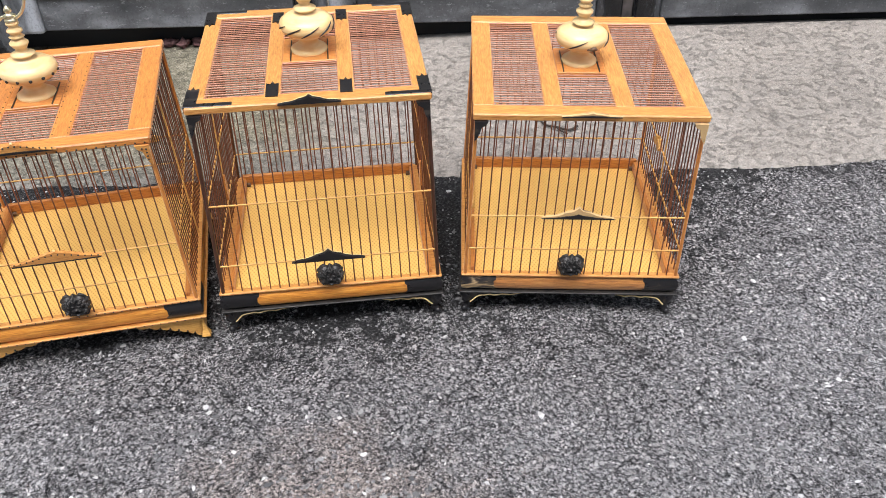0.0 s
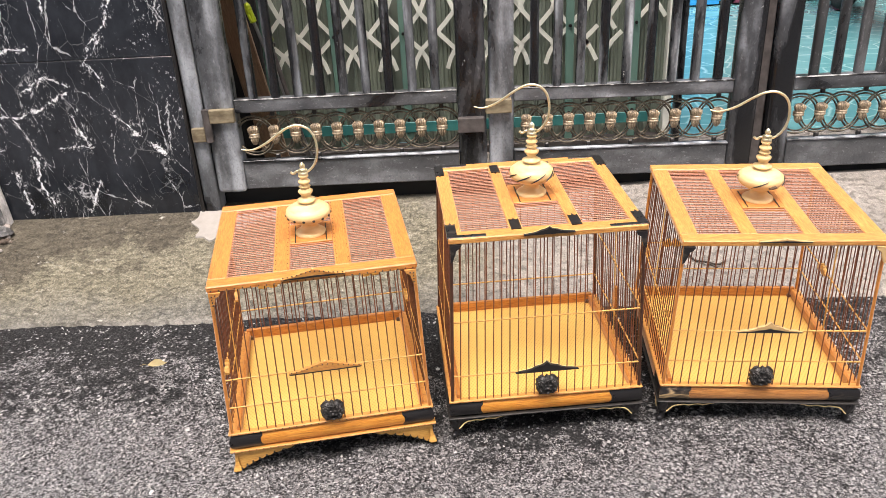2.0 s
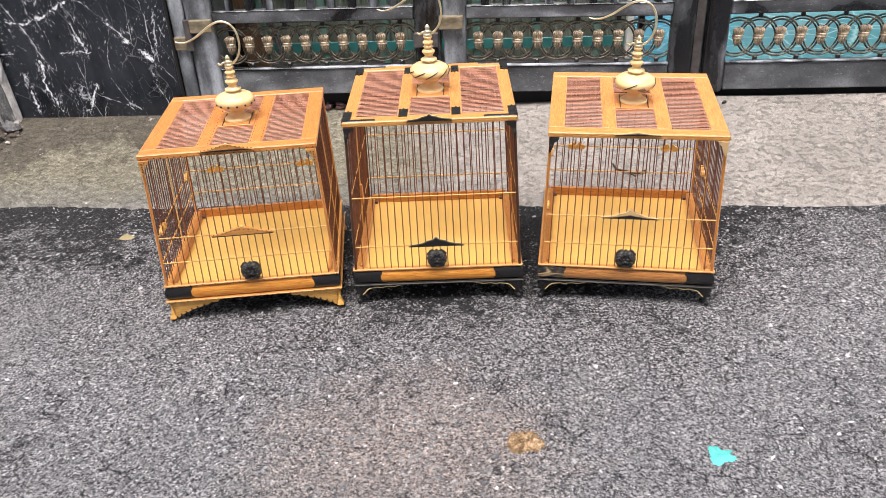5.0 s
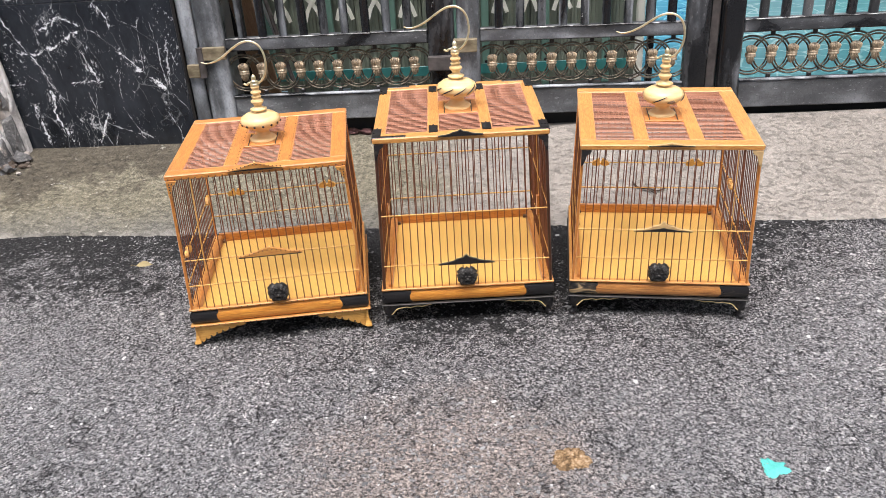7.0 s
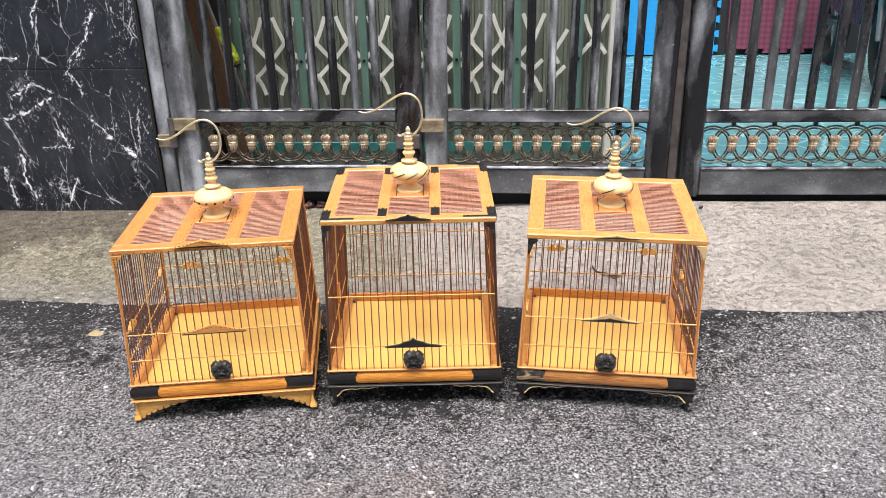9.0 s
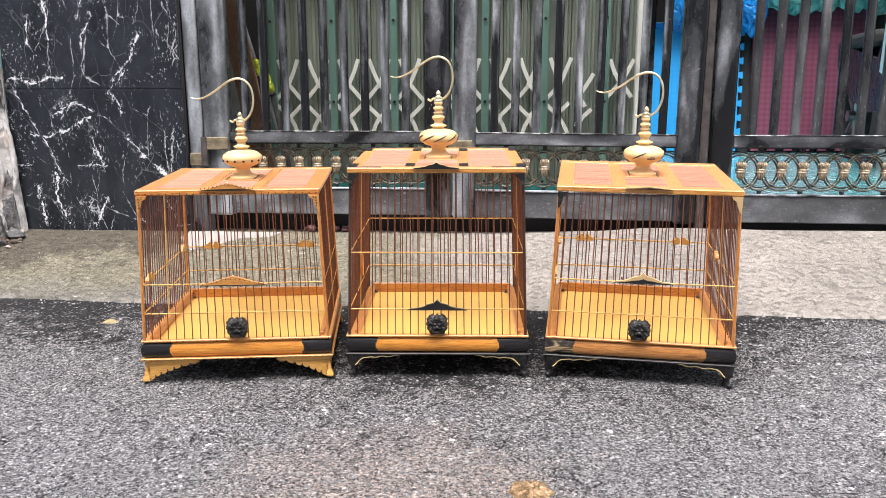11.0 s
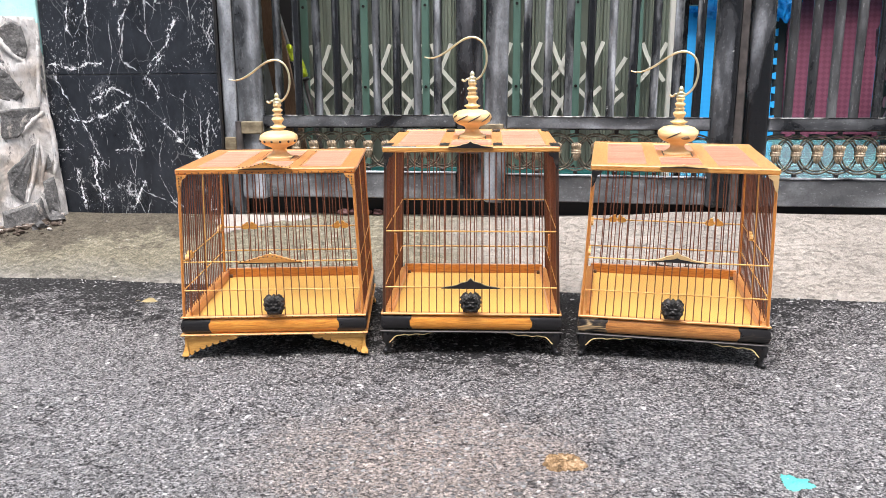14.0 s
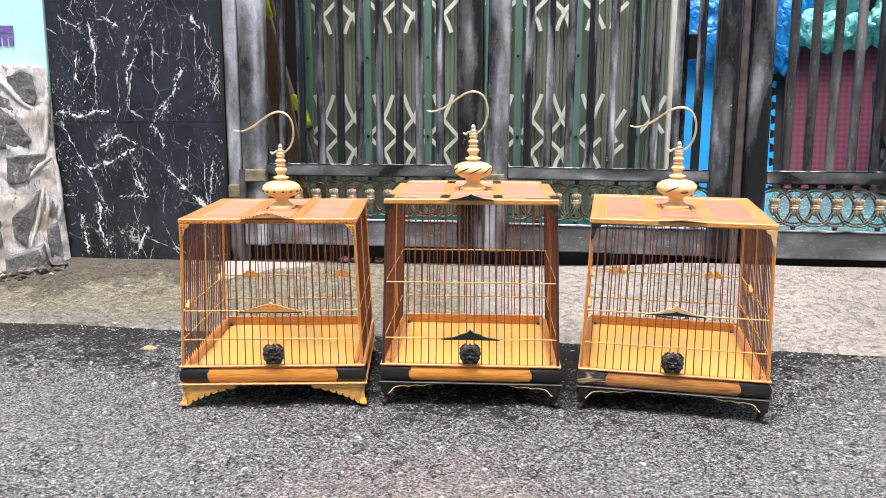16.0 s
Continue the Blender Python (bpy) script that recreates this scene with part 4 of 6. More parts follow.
def lotus_mesh():
    """A cast knot over the ring crossings: a domed bud above a double band, a pointed one below."""
    bm = bmesh.new()
    add_lathe(bm, [(0.002, -0.0305), (0.0065, -0.0275), (0.0105, -0.021), (0.0128, -0.014), (0.0118, -0.0085), (0.0120, -0.0070), (0.0165, -0.0064), (0.0172, -0.0042), (0.0165, -0.0014), (0.0150, 0.0),
                   (0.0165, 0.0014), (0.0172, 0.0042), (0.0165, 0.0064), (0.0120, 0.0070), (0.0125, 0.0095), (0.0152, 0.0165), (0.0158, 0.0225), (0.0125, 0.0275), (0.006, 0.0305), (0.002, 0.031)], 16, flat=0.75)
    for k in range(-2, 3):
        x = 0.0062 * k
        add_tube(bm, [(x * 0.75, -0.0075, 0.0072), (x * 1.0, -0.0112, 0.016), (x * 1.12, -0.0102, 0.0235), (x * 0.85, -0.0055, 0.0315 - abs(k) * 0.0018)], [0.0024, 0.0034, 0.0032, 0.0008], 6)
    for k in (-1, 0, 1):
        x = 0.0070 * k
        add_tube(bm, [(x * 0.9, -0.0075, -0.0072), (x, -0.0098, -0.0145), (x * 0.55, -0.0068, -0.0265)], [0.0024, 0.0034, 0.0012], 6)
    return finish(bm, True)


RING, LOTUS = ring_mesh(), lotus_mesh()
RING.materials.append(bronze)
LOTUS.materials.append(gold_cast)
STUD = finish(box(-0.007, 0.007, -0.006, 0.006, -0.009, 0.009, 0.003), False)
STUD.materials.append(ink)
BAR = bmesh.new()
add_lathe(BAR, [(0.0138, 0), (0.0138, 1)], 14)
for _v in BAR.verts:                                    # rounded square section
    _v.co.x = math.copysign(abs(_v.co.x / 0.0138) ** 0.75 * 0.0138, _v.co.x)
    _v.co.y = math.copysign(abs(_v.co.y / 0.0138) ** 0.75 * 0.0138, _v.co.y)
BAR = finish(BAR, True)
BAR.polygons[-1].use_smooth = BAR.polygons[-2].use_smooth = False


def rings_row(parent, x0, n, pitch, z):
    for i in range(n):
        ob = part("ring", RING, bronze, parent)
        ob.matrix_basis = pose(x0 + pitch * i, 0.004 * (i % 2), z)
        ob = part("lotus", LOTUS, gold_cast, parent)
        ob.matrix_basis = pose(x0 + pitch * i, -0.004, z + 0.002)
        if i % 2:
            for dz in (0.069, -0.069):
                ob = part("stud", STUD, ink, parent)
                ob.matrix_basis = pose(x0 + pitch * i, 0, z + dz)


def gate_section(name, x0, x1, left, right, bars, ring0, count, label, pitch=0.0645, grey=False, bar_paint=None, drop=0.0, sag=0.0):
    """A steel gate section between two stiles; x in the world, the gate's front face at GATE_Y."""
    g = thing(name, pose(0, GATE_Y, -drop, 0, sag, 0), label, "gate", "sections of the steel gate")
    for a, b, mat in ((*left, gate_grey if grey else gate_dark), (*right, gate_dark)):
        part("stile", box(a, b, 0.0, 0.06, 0.188, 1.9, 0.014, 4), mat, g, "", True)
    a, b = left[1] + 0.001, right[0] - 0.001
    part("middle_rail", box(a, b, 0.008, 0.048, 0.440, 0.480, 0.003), gate_rail, g)
    part("worn_edge", box(a, b, 0.0062, 0.0105, 0.4780, 0.4812, 0.0008), worn_edge_paint, g, "edge rubbed to bare pale metal")
    part("bottom_rail", box(a, b, 0.008, 0.052, 0.196, 0.284, 0.003), gate_scraped, g)
    part("bead_strip", box(a, b, 0.003, 0.020, 0.2845, 0.290, 0.001), gate_grey, g)
    part("top_rail", box(a, b, 0.008, 0.048, 1.80, 1.86, 0.003), gate_rail, g)
    for i, x in enumerate(bars):
        me = BAR.copy()
        me.materials.append(bar_paint or gate_bar)
        ob = part("bar", me, gate_dark, g)
        ob.matrix_basis = Matrix.LocRotScale((x, 0.028, 0.4805), None, (1, 1, 1.319))
    holder = part("ring_panel", box(a, b, 0.022, 0.030, 0.4365, 0.4395), gate_dark, g)
    rings_row(g, ring0, count, pitch, 0.3625)
    for ob in list(g.children):
        if ob.name.startswith(("ring", "lotus", "stud")) and ob is not holder:
            ob.location.y += 0.028
    return g


g_left = gate_section("gate_leaf", -1.097, -0.243, (-1.096, -1.006), (-0.332, -0.246), [-0.948 + 0.069 * i for i in range(9)], -0.962, 10,
                      "dark steel gate leaf with ring panel, paint rubbed grey", grey=True, bar_paint=gate_bar_dark)
gate_section("gate_leaf", -0.240, 0.565, (-0.241, -0.167), (0.489, 0.563), [-0.105 + 0.0684 * i for i in range(9)], -0.128, 10,
                     "dark steel gate leaf with ring panel and worn centre stile", grey=True, drop=0.005, sag=0.55)
gate_section("fixed_gate", 0.60, 1.42, (0.600, 0.671), (1.325, 1.42), [0.731 + 0.0662 * i for i in range(9)], 0.703, 10,
                       "fixed black steel gate panel with gilded lotus rings", bar_paint=gate_bar_plain, drop=0.0105)
solid("gate_post", box(0.566, 0.597, GATE_Y + 0.022, GATE_Y + 0.09, 0.13, 1.95, 0.003), rust, pose(0, 0, 0), "narrow rusty brown post between gate sections", "post", kind="structure")
solid("wall_jamb", box(-1.34, -1.13, 2.262, 2.7, 0, 2.4), plain_plaster, pose(0, 0, 0), "plain plaster jamb behind the gate post", "wall", kind="structure")
solid("gate_post", box(-1.148, -1.099, GATE_Y - 0.002, GATE_Y + 0.08, 0.12, 1.95, 0.012, 4), gate_grey, pose(0, 0, 0), "rubbed grey steel gate post beside the marble", "post", kind="structure")


def hinge(x, z, parent):
    """A pin with a box on the post and a box on the leaf."""
    bm = bmesh.new()
    add_tube(bm, [(0, -0.012, -0.056), (0, -0.012, 0.042)], 0.012, 12)
    h = part("hinge", bm, rust, parent, "rusty brown hinge pin", True)
    h.location = (x, 0, z)
    part("hinge_box", box(0.010, 0.085, -0.020, -0.0005, 0.0, 0.042, 0.003, 2), brass_box, h, "tarnished brass hinge box")
    part("hinge_box", box(-0.052, -0.010, -0.020, -0.003, -0.055, -0.012, 0.003, 2), brass_box, h, "tarnished brass hinge box")


hinge(-1.088, 0.418, g_left)
lk = thing("gate_lock", pose(-0.245, GATE_Y, 0.41), "tarnished brass box lock across the gate stiles", "lock")
part("bolt_box", box(-0.004, 0.074, -0.024, 0.001, 0.0, 0.042, 0.003, 2), brass_box, lk)
part("keeper", box(-0.088, -0.008, -0.022, 0.001, -0.056, -0.010, 0.003, 2), rust, lk, "rusty brown keeper")

# black strip put where only the shaded gap under the gate shows
solid("gate_gap_shade", box(-1.10, 1.42, GATE_Y + 0.066, GATE_Y + 0.11, 0.10, 0.186, 0.006), foam_black, pose(0, 0, 0), "black strip standing in for the shade under the gate", "threshold", kind="structure")

# ---- folding shutter behind the gate ----
sh = thing("folding_shutter", pose(0, 2.55, 0), "green grey folding steel shutter with pale lattice, drawn closed", "shutter")
SLAT = bmesh.new()
_prof = [(-0.025, 0.014), (-0.023, 0.0), (-0.015, 0.0), (-0.012, -0.009), (-0.004, -0.010), (0.001, -0.004), (0.012, -0.004), (0.015, 0.005), (0.024, 0.006), (0.025, 0.014)]
_a = [SLAT.verts.new((x, y, 0.0)) for x, y in _prof]
_b = [SLAT.verts.new((x, y, 1.85)) for x, y in _prof]
SLAT.faces.new(_a)
SLAT.faces.new(_b[::-1])
for i in range(len(_prof)):
    SLAT.faces.new((_a[i], _a[(i + 1) % len(_prof)], _b[(i + 1) % len(_prof)], _b[i]))
SLAT = finish(SLAT, False)
SLAT.materials.append(slat_paint)
CHANNELS = (-1.0, -0.755, -0.510, -0.268, -0.154, 0.075, 0.305)
x = -1.10
while x < 0.41:
    if min(abs(x - c) for c in CHANNELS) > 0.03:
        ob = part("slat", SLAT, slat_paint, sh)
        ob.matrix_basis = pose(x, 0.027 if int(x * 1000) % 2 else 0.033, 0.16)
    x += 0.052
part("backing", box(-1.12, 0.43, 0.0475, 0.0505, 0.16, 2.0), slat_paint, sh)
RIVET = bmesh.new()
add_tube(RIVET, [(0, -0.011, 0), (0, -0.004, 0)], 0.006, 8)
RIVET = finish(RIVET)
for c in CHANNELS:
    ch = part("channel", box(c - 0.0145, c + 0.0145, -0.006, 0.010, 0.16, 2.0, 0.003), channel_paint, sh, "green painted channel")
    for z in (0.26, 0.57, 0.88, 1.19):
        rv = part("rivet", RIVET, ink, ch)
        rv.location = (c, 0, z)


def lattice_arm(pts):
    """A bent flat strip with mitred corners."""
    pts = [Vector((x, z)) for x, z in pts]
    bm = bmesh.new()
    rows = []
    for i, p in enumerate(pts):
        ds = [(b - a).normalized() for a, b in zip(pts[max(i - 1, 0):i + 1], pts[max(i - 1, 0) + 1:i + 2])]
        ns = [Vector((-d.y, d.x)) for d in ds]
        n = sum(ns, Vector((0, 0))).normalized()
        w = 0.0075 / max(0.5, n.dot(ns[0]))
        rows.append([bm.verts.new((q.x, y, q.y)) for y in (0, 0.003) for q in (p - n * w, p + n * w)])
    for a, b in zip(rows, rows[1:]):
        for i, k in ((0, 1), (1, 3), (3, 2), (2, 0)):
            bm.faces.new((a[i], a[k], b[k], b[i]))
    for r in (rows[0], rows[-1]):
        bm.faces.new((r[0], r[1], r[3], r[2]))
    return bm


def scissor(c, s, cut=0):
    """One arm of a lattice pair crossing at x = c; cut keeps its upper half (1) alone."""
    pts = [(c - 0.021 * s, 0.735), (c - 0.038 * s, 0.688), (c - 0.0605 * s, 0.638), (c - 0.028 * s, 0.600), (c + 0.003 * s, 0.566), (c + 0.032 * s, 0.537), (c + 0.0605 * s, 0.509), (c + 0.042 * s, 0.476), (c + 0.030 * s, 0.440)]
    return pts[:5] if cut else pts


_mids = [(a + b) / 2 for a, b in zip(CHANNELS, CHANNELS[1:]) if b - a > 0.2]
_arms = [(scissor(c, s), k) for c in list(CHANNELS[:6]) + _mids[:4] for k, s in enumerate((1, -1))]
_arms += [([(c - 0.080 * s, 0.664), (c - 0.05 * s, 0.629)], 1 + (s > 0)) for c in (_mids[3],) for s in (1, -1)]
_arms += [([(c + 0.078 * s, 0.490), (c + 0.05 * s, 0.519)], 1 + (s > 0)) for c in (_mids[3],) for s in (1, -1)]
# the last pairs by the lock stile are broken and bent
_arms += [([(0.176, 0.735), (0.150, 0.672), (0.128, 0.618)], 0), ([(0.262, 0.675), (0.238, 0.634), (0.214, 0.598)], 0), ([(0.208, 0.610), (0.215, 0.580), (0.234, 0.550)], 1),
          ([(0.172, 0.566), (0.128, 0.522), (0.152, 0.482), (0.171, 0.445)], 0), ([(0.258, 0.541), (0.224, 0.508), (0.204, 0.474), (0.198, 0.445)], 1),
          ([(0.322, 0.728), (0.340, 0.680), (0.362, 0.640), (0.310, 0.580)], 0), ([(0.412, 0.727), (0.390, 0.684), (0.368, 0.643), (0.408, 0.585)], 1)]
for pts, k in _arms:
    for dz in (0.0, 0.535):
        ob = part("lattice_arm", lattice_arm(pts), lattice_paint, sh, "pale lattice strip")
        ob.location = (0, -0.001 + 0.004 * k, dz)
part("base_band", box(-1.0, 0.41, -0.013, -0.0068, 0.214, 0.252, 0.001), teal_band, sh, "teal band across the shutter bottom")
part("floor_track", box(-1.12, 0.44, -0.03, 0.04, 0.131, 0.160, 0.003), rust, sh, "rusty floor track")
part("lock_stile", box(0.418, 0.445, -0.012, 0.03, 0.16, 2.0, 0.003), lattice_paint, sh, "pale lock stile")
part("lock_box", box(0.485, 0.520, -0.03, 0.03, 0.86, 0.955, 0.004), ink, sh, "black lock box")
part("guide_post", box(0.462, 0.484, -0.012, 0.03, 0.13, 2.0, 0.003), gate_dark, sh)

# out of view; added only to hold back sky light from low angles
solid("wall_house_front", box(-3.2, 0.44, 2.601, 2.85, 2.02, 5.0), plain_plaster, pose(0, 0, 0), "unseen plain wall above the shutter, added to cut low sky light", "wall", kind="structure")

# ---- covered yard behind the gate ----
yard = solid("floor_yard", box(-1.25, 4.2, 2.601, 5.9, -0.05, FLOOR_Z), teal_tile, pose(0, 0, 0), "teal floor tiles with a white cracked-ice pattern", "floor", kind="structure")
solid("floor_sill", box(-1.25, 4.2, 2.11, 2.600, -0.05, FLOOR_Z + 0.001), concrete_mat, pose(0, 0, 0), "concrete strip between gate and shutter", "floor", kind="structure")
solid("wall_back", box(-1.3, 4.3, 5.92, 6.05, 0, 2.6), plain_plaster, pose(0, 0, 0), "plain grey plaster back wall of the yard", "wall", kind="structure")
solid("wall_side", box(3.0, 3.1, 2.2, 5.92, 0, 2.6), dark_plaster, pose(0, 0, 0), "plain near-black side wall of the yard", "wall", kind="structure")
solid("wall_house", box(0.36, 0.44, 2.6, 5.92, 0, 2.6), plain_plaster, pose(0, 0, 0), "plain grey plaster wall beside the shutter", "wall", kind="structure")
solid("wall_pier", box(1.43, 4.2, 2.08, 2.2, 0, 2.4), plain_plaster, pose(0, 0, 0), "plain plaster wall past the gate panel", "wall", kind="structure")


def mat_outline(x0, x1, z0, z1, tooth, n_side, n_top, sides):
    """An interlocking mat's edge, with dovetail teeth on the sides named."""
    def run(a, b, n, out):
        pts, d = [], b - a
        for i in range(n):
            for f, o in ((0.22, 0), (0.14, 1), (0.64, 1), (0.56, 0)):
                pts.append(a + d * ((i + f) / n) + out * o * tooth)
        return pts
    c = [Vector((x0, z0)), Vector((x1, z0)), Vector((x1, z1)), Vector((x0, z1))]
    outs = [Vector((0, -1)), Vector((1, 0)), Vector((0, 1)), Vector((-1, 0))]
    pts = []
    for i, key in enumerate("brtl"):
        pts.append(c[i])
        if key in sides:
            pts += run(c[i], c[(i + 1) % 4], n_top if i % 2 == 0 else n_side, outs[i])
    return [(p.x, p.y) for p in pts]


mat_tilt = pose(0, 5.72, FLOOR_Z, -5, 0, 0)
solid("foam_mat", prism(mat_outline(0.55, 1.645, 0.012, 0.98, 0.03, 9, 9, "rt"), 0, 0.03), foam_blue, mat_tilt, "bright blue interlocking foam mat leaning upright", "foam mat", "foam mats")
solid("foam_mat", prism(mat_outline(1.74, 2.62, 0.045, 1.09, 0.03, 9, 7, "bt"), 0, 0.03), foam_purple, mat_tilt, "plum checkered interlocking foam mat leaning upright", "foam mat", "foam mats")
solid("foam_mat", box(0.5, 2.72, 0.036, 0.06, 0.006, 1.04), foam_black, mat_tilt, "black foam mat standing behind the coloured mats", "foam mat", "foam mats")


def bundle(name, mat, x, y, z, size, seed, label, category, group):
    bm = bmesh.new()
    clump(bm, (0, 0, 0), size, seed, 0.5, 4)
    for v in bm.verts:
        v.co += Vector(size) * 0.16 * noise.noise(v.co * 9 + Vector((seed, 0, 0)))
    return solid(name, bm, mat, pose(x, y, z), label, category, group, smooth=True)


for i, (x, z, sx, sz) in enumerate(((1.93, 1.36, 0.17, 0.15), (2.18, 1.34, 0.16, 0.15), (2.40, 1.40, 0.15, 0.16), (2.60, 1.36, 0.15, 0.15), (2.06, 1.62, 0.2, 0.16), (2.40, 1.66, 0.22, 0.16))):
    bundle("plastic_bag", bag_teal, x, 5.74, z - 0.02, (sx, 0.13, sz), 30 + i, "crumpled teal plastic bag stuffed full, stacked on mats", "bag", "stacked plastic bags")
bundle("black_bag", black_plastic, 2.29, 5.80, 1.48, (0.3, 0.1, 0.2), 44, "black plastic bag wedged between teal bags", "bag", "stacked plastic bags")
bundle("tarpaulin", tarp_blue, 1.20, 5.75, 1.38, (0.58, 0.10, 0.36), 51, "dark blue tarpaulin heaped over the mats", "tarpaulin", "")
bundle("tarpaulin", tarp_blue, 1.70, 5.69, 1.28, (0.10, 0.06, 0.26), 52, "dark blue tarpaulin corner hanging down", "tarpaulin", "")


def motorbike():
    g = thing("motorbike", pose(2.24, 4.66, FLOOR_Z, 0, 0, -98), "parked black motorbike with a white front fairing", "motorbike")
    for x in (-0.62, 0.62):
        bm = bmesh.new()
        n = 28
        ring = []
        for i in range(n):
            a = 6.2832 * i / n
            ring.append([bm.verts.new((x + (0.25 + 0.045 * math.cos(b)) * math.cos(a), 0.045 * math.sin(b), 0.295 + (0.25 + 0.045 * math.cos(b)) * math.sin(a))) for b in [6.2832 * k / 8 for k in range(8)]])
        for i in range(n):
            for k in range(8):
                bm.faces.new((ring[i][k], ring[i][(k + 1) % 8], ring[(i + 1) % n][(k + 1) % 8], ring[(i + 1) % n][k]))
        w = part("wheel", bm, rubber, g, "black tyre", True)
        bm = bmesh.new()
        for k in range(5):
            a = 6.2832 * k / 5
            add_tube(bm, [(x, 0, 0.295), (x + 0.21 * math.cos(a), 0, 0.295 + 0.21 * math.sin(a))], 0.014, 6)
        add_tube(bm, [(x, -0.05, 0.295), (x, 0.05, 0.295)], 0.04, 12)
        part("spokes", bm, steel, w)
    part("body", prism([(-0.75, 0.62), (-0.35, 0.42), (0.1, 0.34), (0.35, 0.36), (0.45, 0.62), (0.36, 0.9), (0.2, 0.66), (-0.2, 0.72), (-0.8, 0.8)], -0.11, 0.11), black_plastic, g)
    part("seat", box(-0.72, 0.12, -0.12, 0.12, 0.74, 0.84, 0.03, 2), rubber, g)
    part("fairing", prism([(0.34, 0.58), (0.62, 0.52), (0.66, 0.66), (0.5, 0.98), (0.38, 1.0)], -0.13, 0.13), fairing_white, g, "white front fairing")
    part("fender", prism([(0.34, 0.5), (0.42, 0.6), (0.62, 0.64), (0.86, 0.54), (0.94, 0.42), (0.84, 0.5), (0.62, 0.585), (0.44, 0.55)], -0.06, 0.06), fairing_white, g)
    bm = bmesh.new()
    add_tube(bm, [(0.36, -0.34, 1.06), (0.42, -0.12, 1.03), (0.42, 0.12, 1.03), (0.36, 0.34, 1.06)], 0.014, 8)
    part("handlebar", bm, steel, g, "", True)
    bm = bmesh.new()
    for y in (-0.07, 0.07):
        add_tube(bm, [(0.44, y, 0.95), (0.62, y, 0.3)], 0.018, 8)
    part("fork", bm, steel, g, "", True)
    bm = bmesh.new()
    add_tube(bm, [(-0.1, 0.13, 0.3), (-0.5, 0.16, 0.3), (-0.8, 0.17, 0.4)], [0.03, 0.045, 0.045], 10)
    part("exhaust", bm, steel, g, "", True)
    return g


motorbike()
# things leaning between the gate and the shutter
solid("board", box(-0.042, 0.042, -0.009, 0.009, 0, 1.9, 0.003), plank_brown, pose(-0.960, 2.37, FLOOR_Z, 0, -9.5, 0), "old brown wooden board leaning behind the gate", "board")
solid("board", box(-0.055, 0.055, -0.009, 0.009, 0, 1.8, 0.003), foam_black, pose(-1.04, 2.43, FLOOR_Z, 0, 0, 0), "black narrow wooden board leaning behind the gate", "board")

pole = thing("mop_pole", pose(-0.814, 2.30, FLOOR_Z + 0.004, 0, -16, 0), "thin steel mop pole with lime plastic grips", "mop")
bm = bmesh.new()
add_tube(bm, [(0, 0, 0), (0, 0, 1.15)], 0.0058, 8)
part("shaft", bm, steel, pole, "thin steel shaft", True)
GRIP = [(0.006, 0.0), (0.012, 0.006), (0.013, 0.02), (0.0105, 0.04), (0.014, 0.06), (0.0135, 0.09), (0.009, 0.115), (0.006, 0.13)]
RIBBED = [(0.006, 0.0)] + [(0.0105 if i % 2 else 0.0125, 0.004 + 0.005 * i) for i in range(11)] + [(0.006, 0.064)]
for z, prof in ((0.555, RIBBED), (0.905, GRIP)):
    bm = bmesh.new()
    add_lathe(bm, prof, 12, (0, 0, z))
    part("grip", bm, lime_plastic, pole, "lime green plastic grip", True)
rodded = thing("broom_stick", pose(-0.820, 2.262, FLOOR_Z + 0.004, 0, -11.5, 0), "dark rusty stick with a lime plastic handle", "broom")
bm = bmesh.new()
add_tube(bm, [(0, 0, 0), (0, 0, 0.475)], 0.0075, 8)
part("stick", bm, rust, rodded, "", True)
bm = bmesh.new()
add_lathe(bm, [(0.011, 0.470), (0.0165, 0.474), (0.0165, 0.481), (0.010, 0.484)], 12)
part("cap", bm, ink, rodded, "black plastic cap", True)
bm = bmesh.new()
add_lathe(bm, [(0.010, 0.484), (0.015, 0.492), (0.0135, 0.515), (0.010, 0.540), (0.007, 0.553)], 12)
part("handle", bm, lime_plastic, rodded, "lime green plastic handle", True)

# unseen wall behind the camera, added to block low sky light and bounce some back
solid("facade_opposite", box(-9, 9, -4.3, -3.9, -0.01, 8.0), pale_plaster, pose(0, 0, 0), "unseen pale wall across the lane, added to block and bounce light", "wall", kind="structure")

# ---- bird cages ----
ROD_WALL, ROD_ROOF, ROD_STRIP = rod_mesh(0.00115), rod_mesh(0.00115), rod_mesh(0.0017)


def crest(width, height, y0, y1):
    """An ogee crest with a small peak in the middle."""
    half = [(0.0, 1.0), (0.05, 0.86), (0.12, 0.68), (0.22, 0.58), (0.34, 0.50), (0.46, 0.30), (0.62, 0.17), (0.8, 0.11), (1.0, 0.0)]
    pts = [(-a * width / 2, b * height) for a, b in half[::-1]] + [(a * width / 2, b * height) for a, b in half[1:]]
    return prism([(-width / 2, -0.001)] + pts + [(width / 2, -0.001)], y0, y1)


def crest_rise(u):
    """Height of the low crest, from its end (1) to its middle (0)."""
    u = abs(u)
    return (1 - u) ** 1.15 * (0.75 + 0.25 * (1 - u)) + 0.12 * math.sin(math.pi * min(1, u * 1.6)) * (1 - u)


def low_crest(width, height, y0, y1):
    """A low arched crest with rippled shoulders."""
    pts = []
    for i in range(49):
        u = -1 + i / 24
        pts.append((u * width / 2, height * crest_rise(u) * (1 + 0.05 * math.cos(i * math.pi / 2))))
    return prism([(-width / 2, -0.0025)] + pts + [(width / 2, -0.0025)], y0, y1)


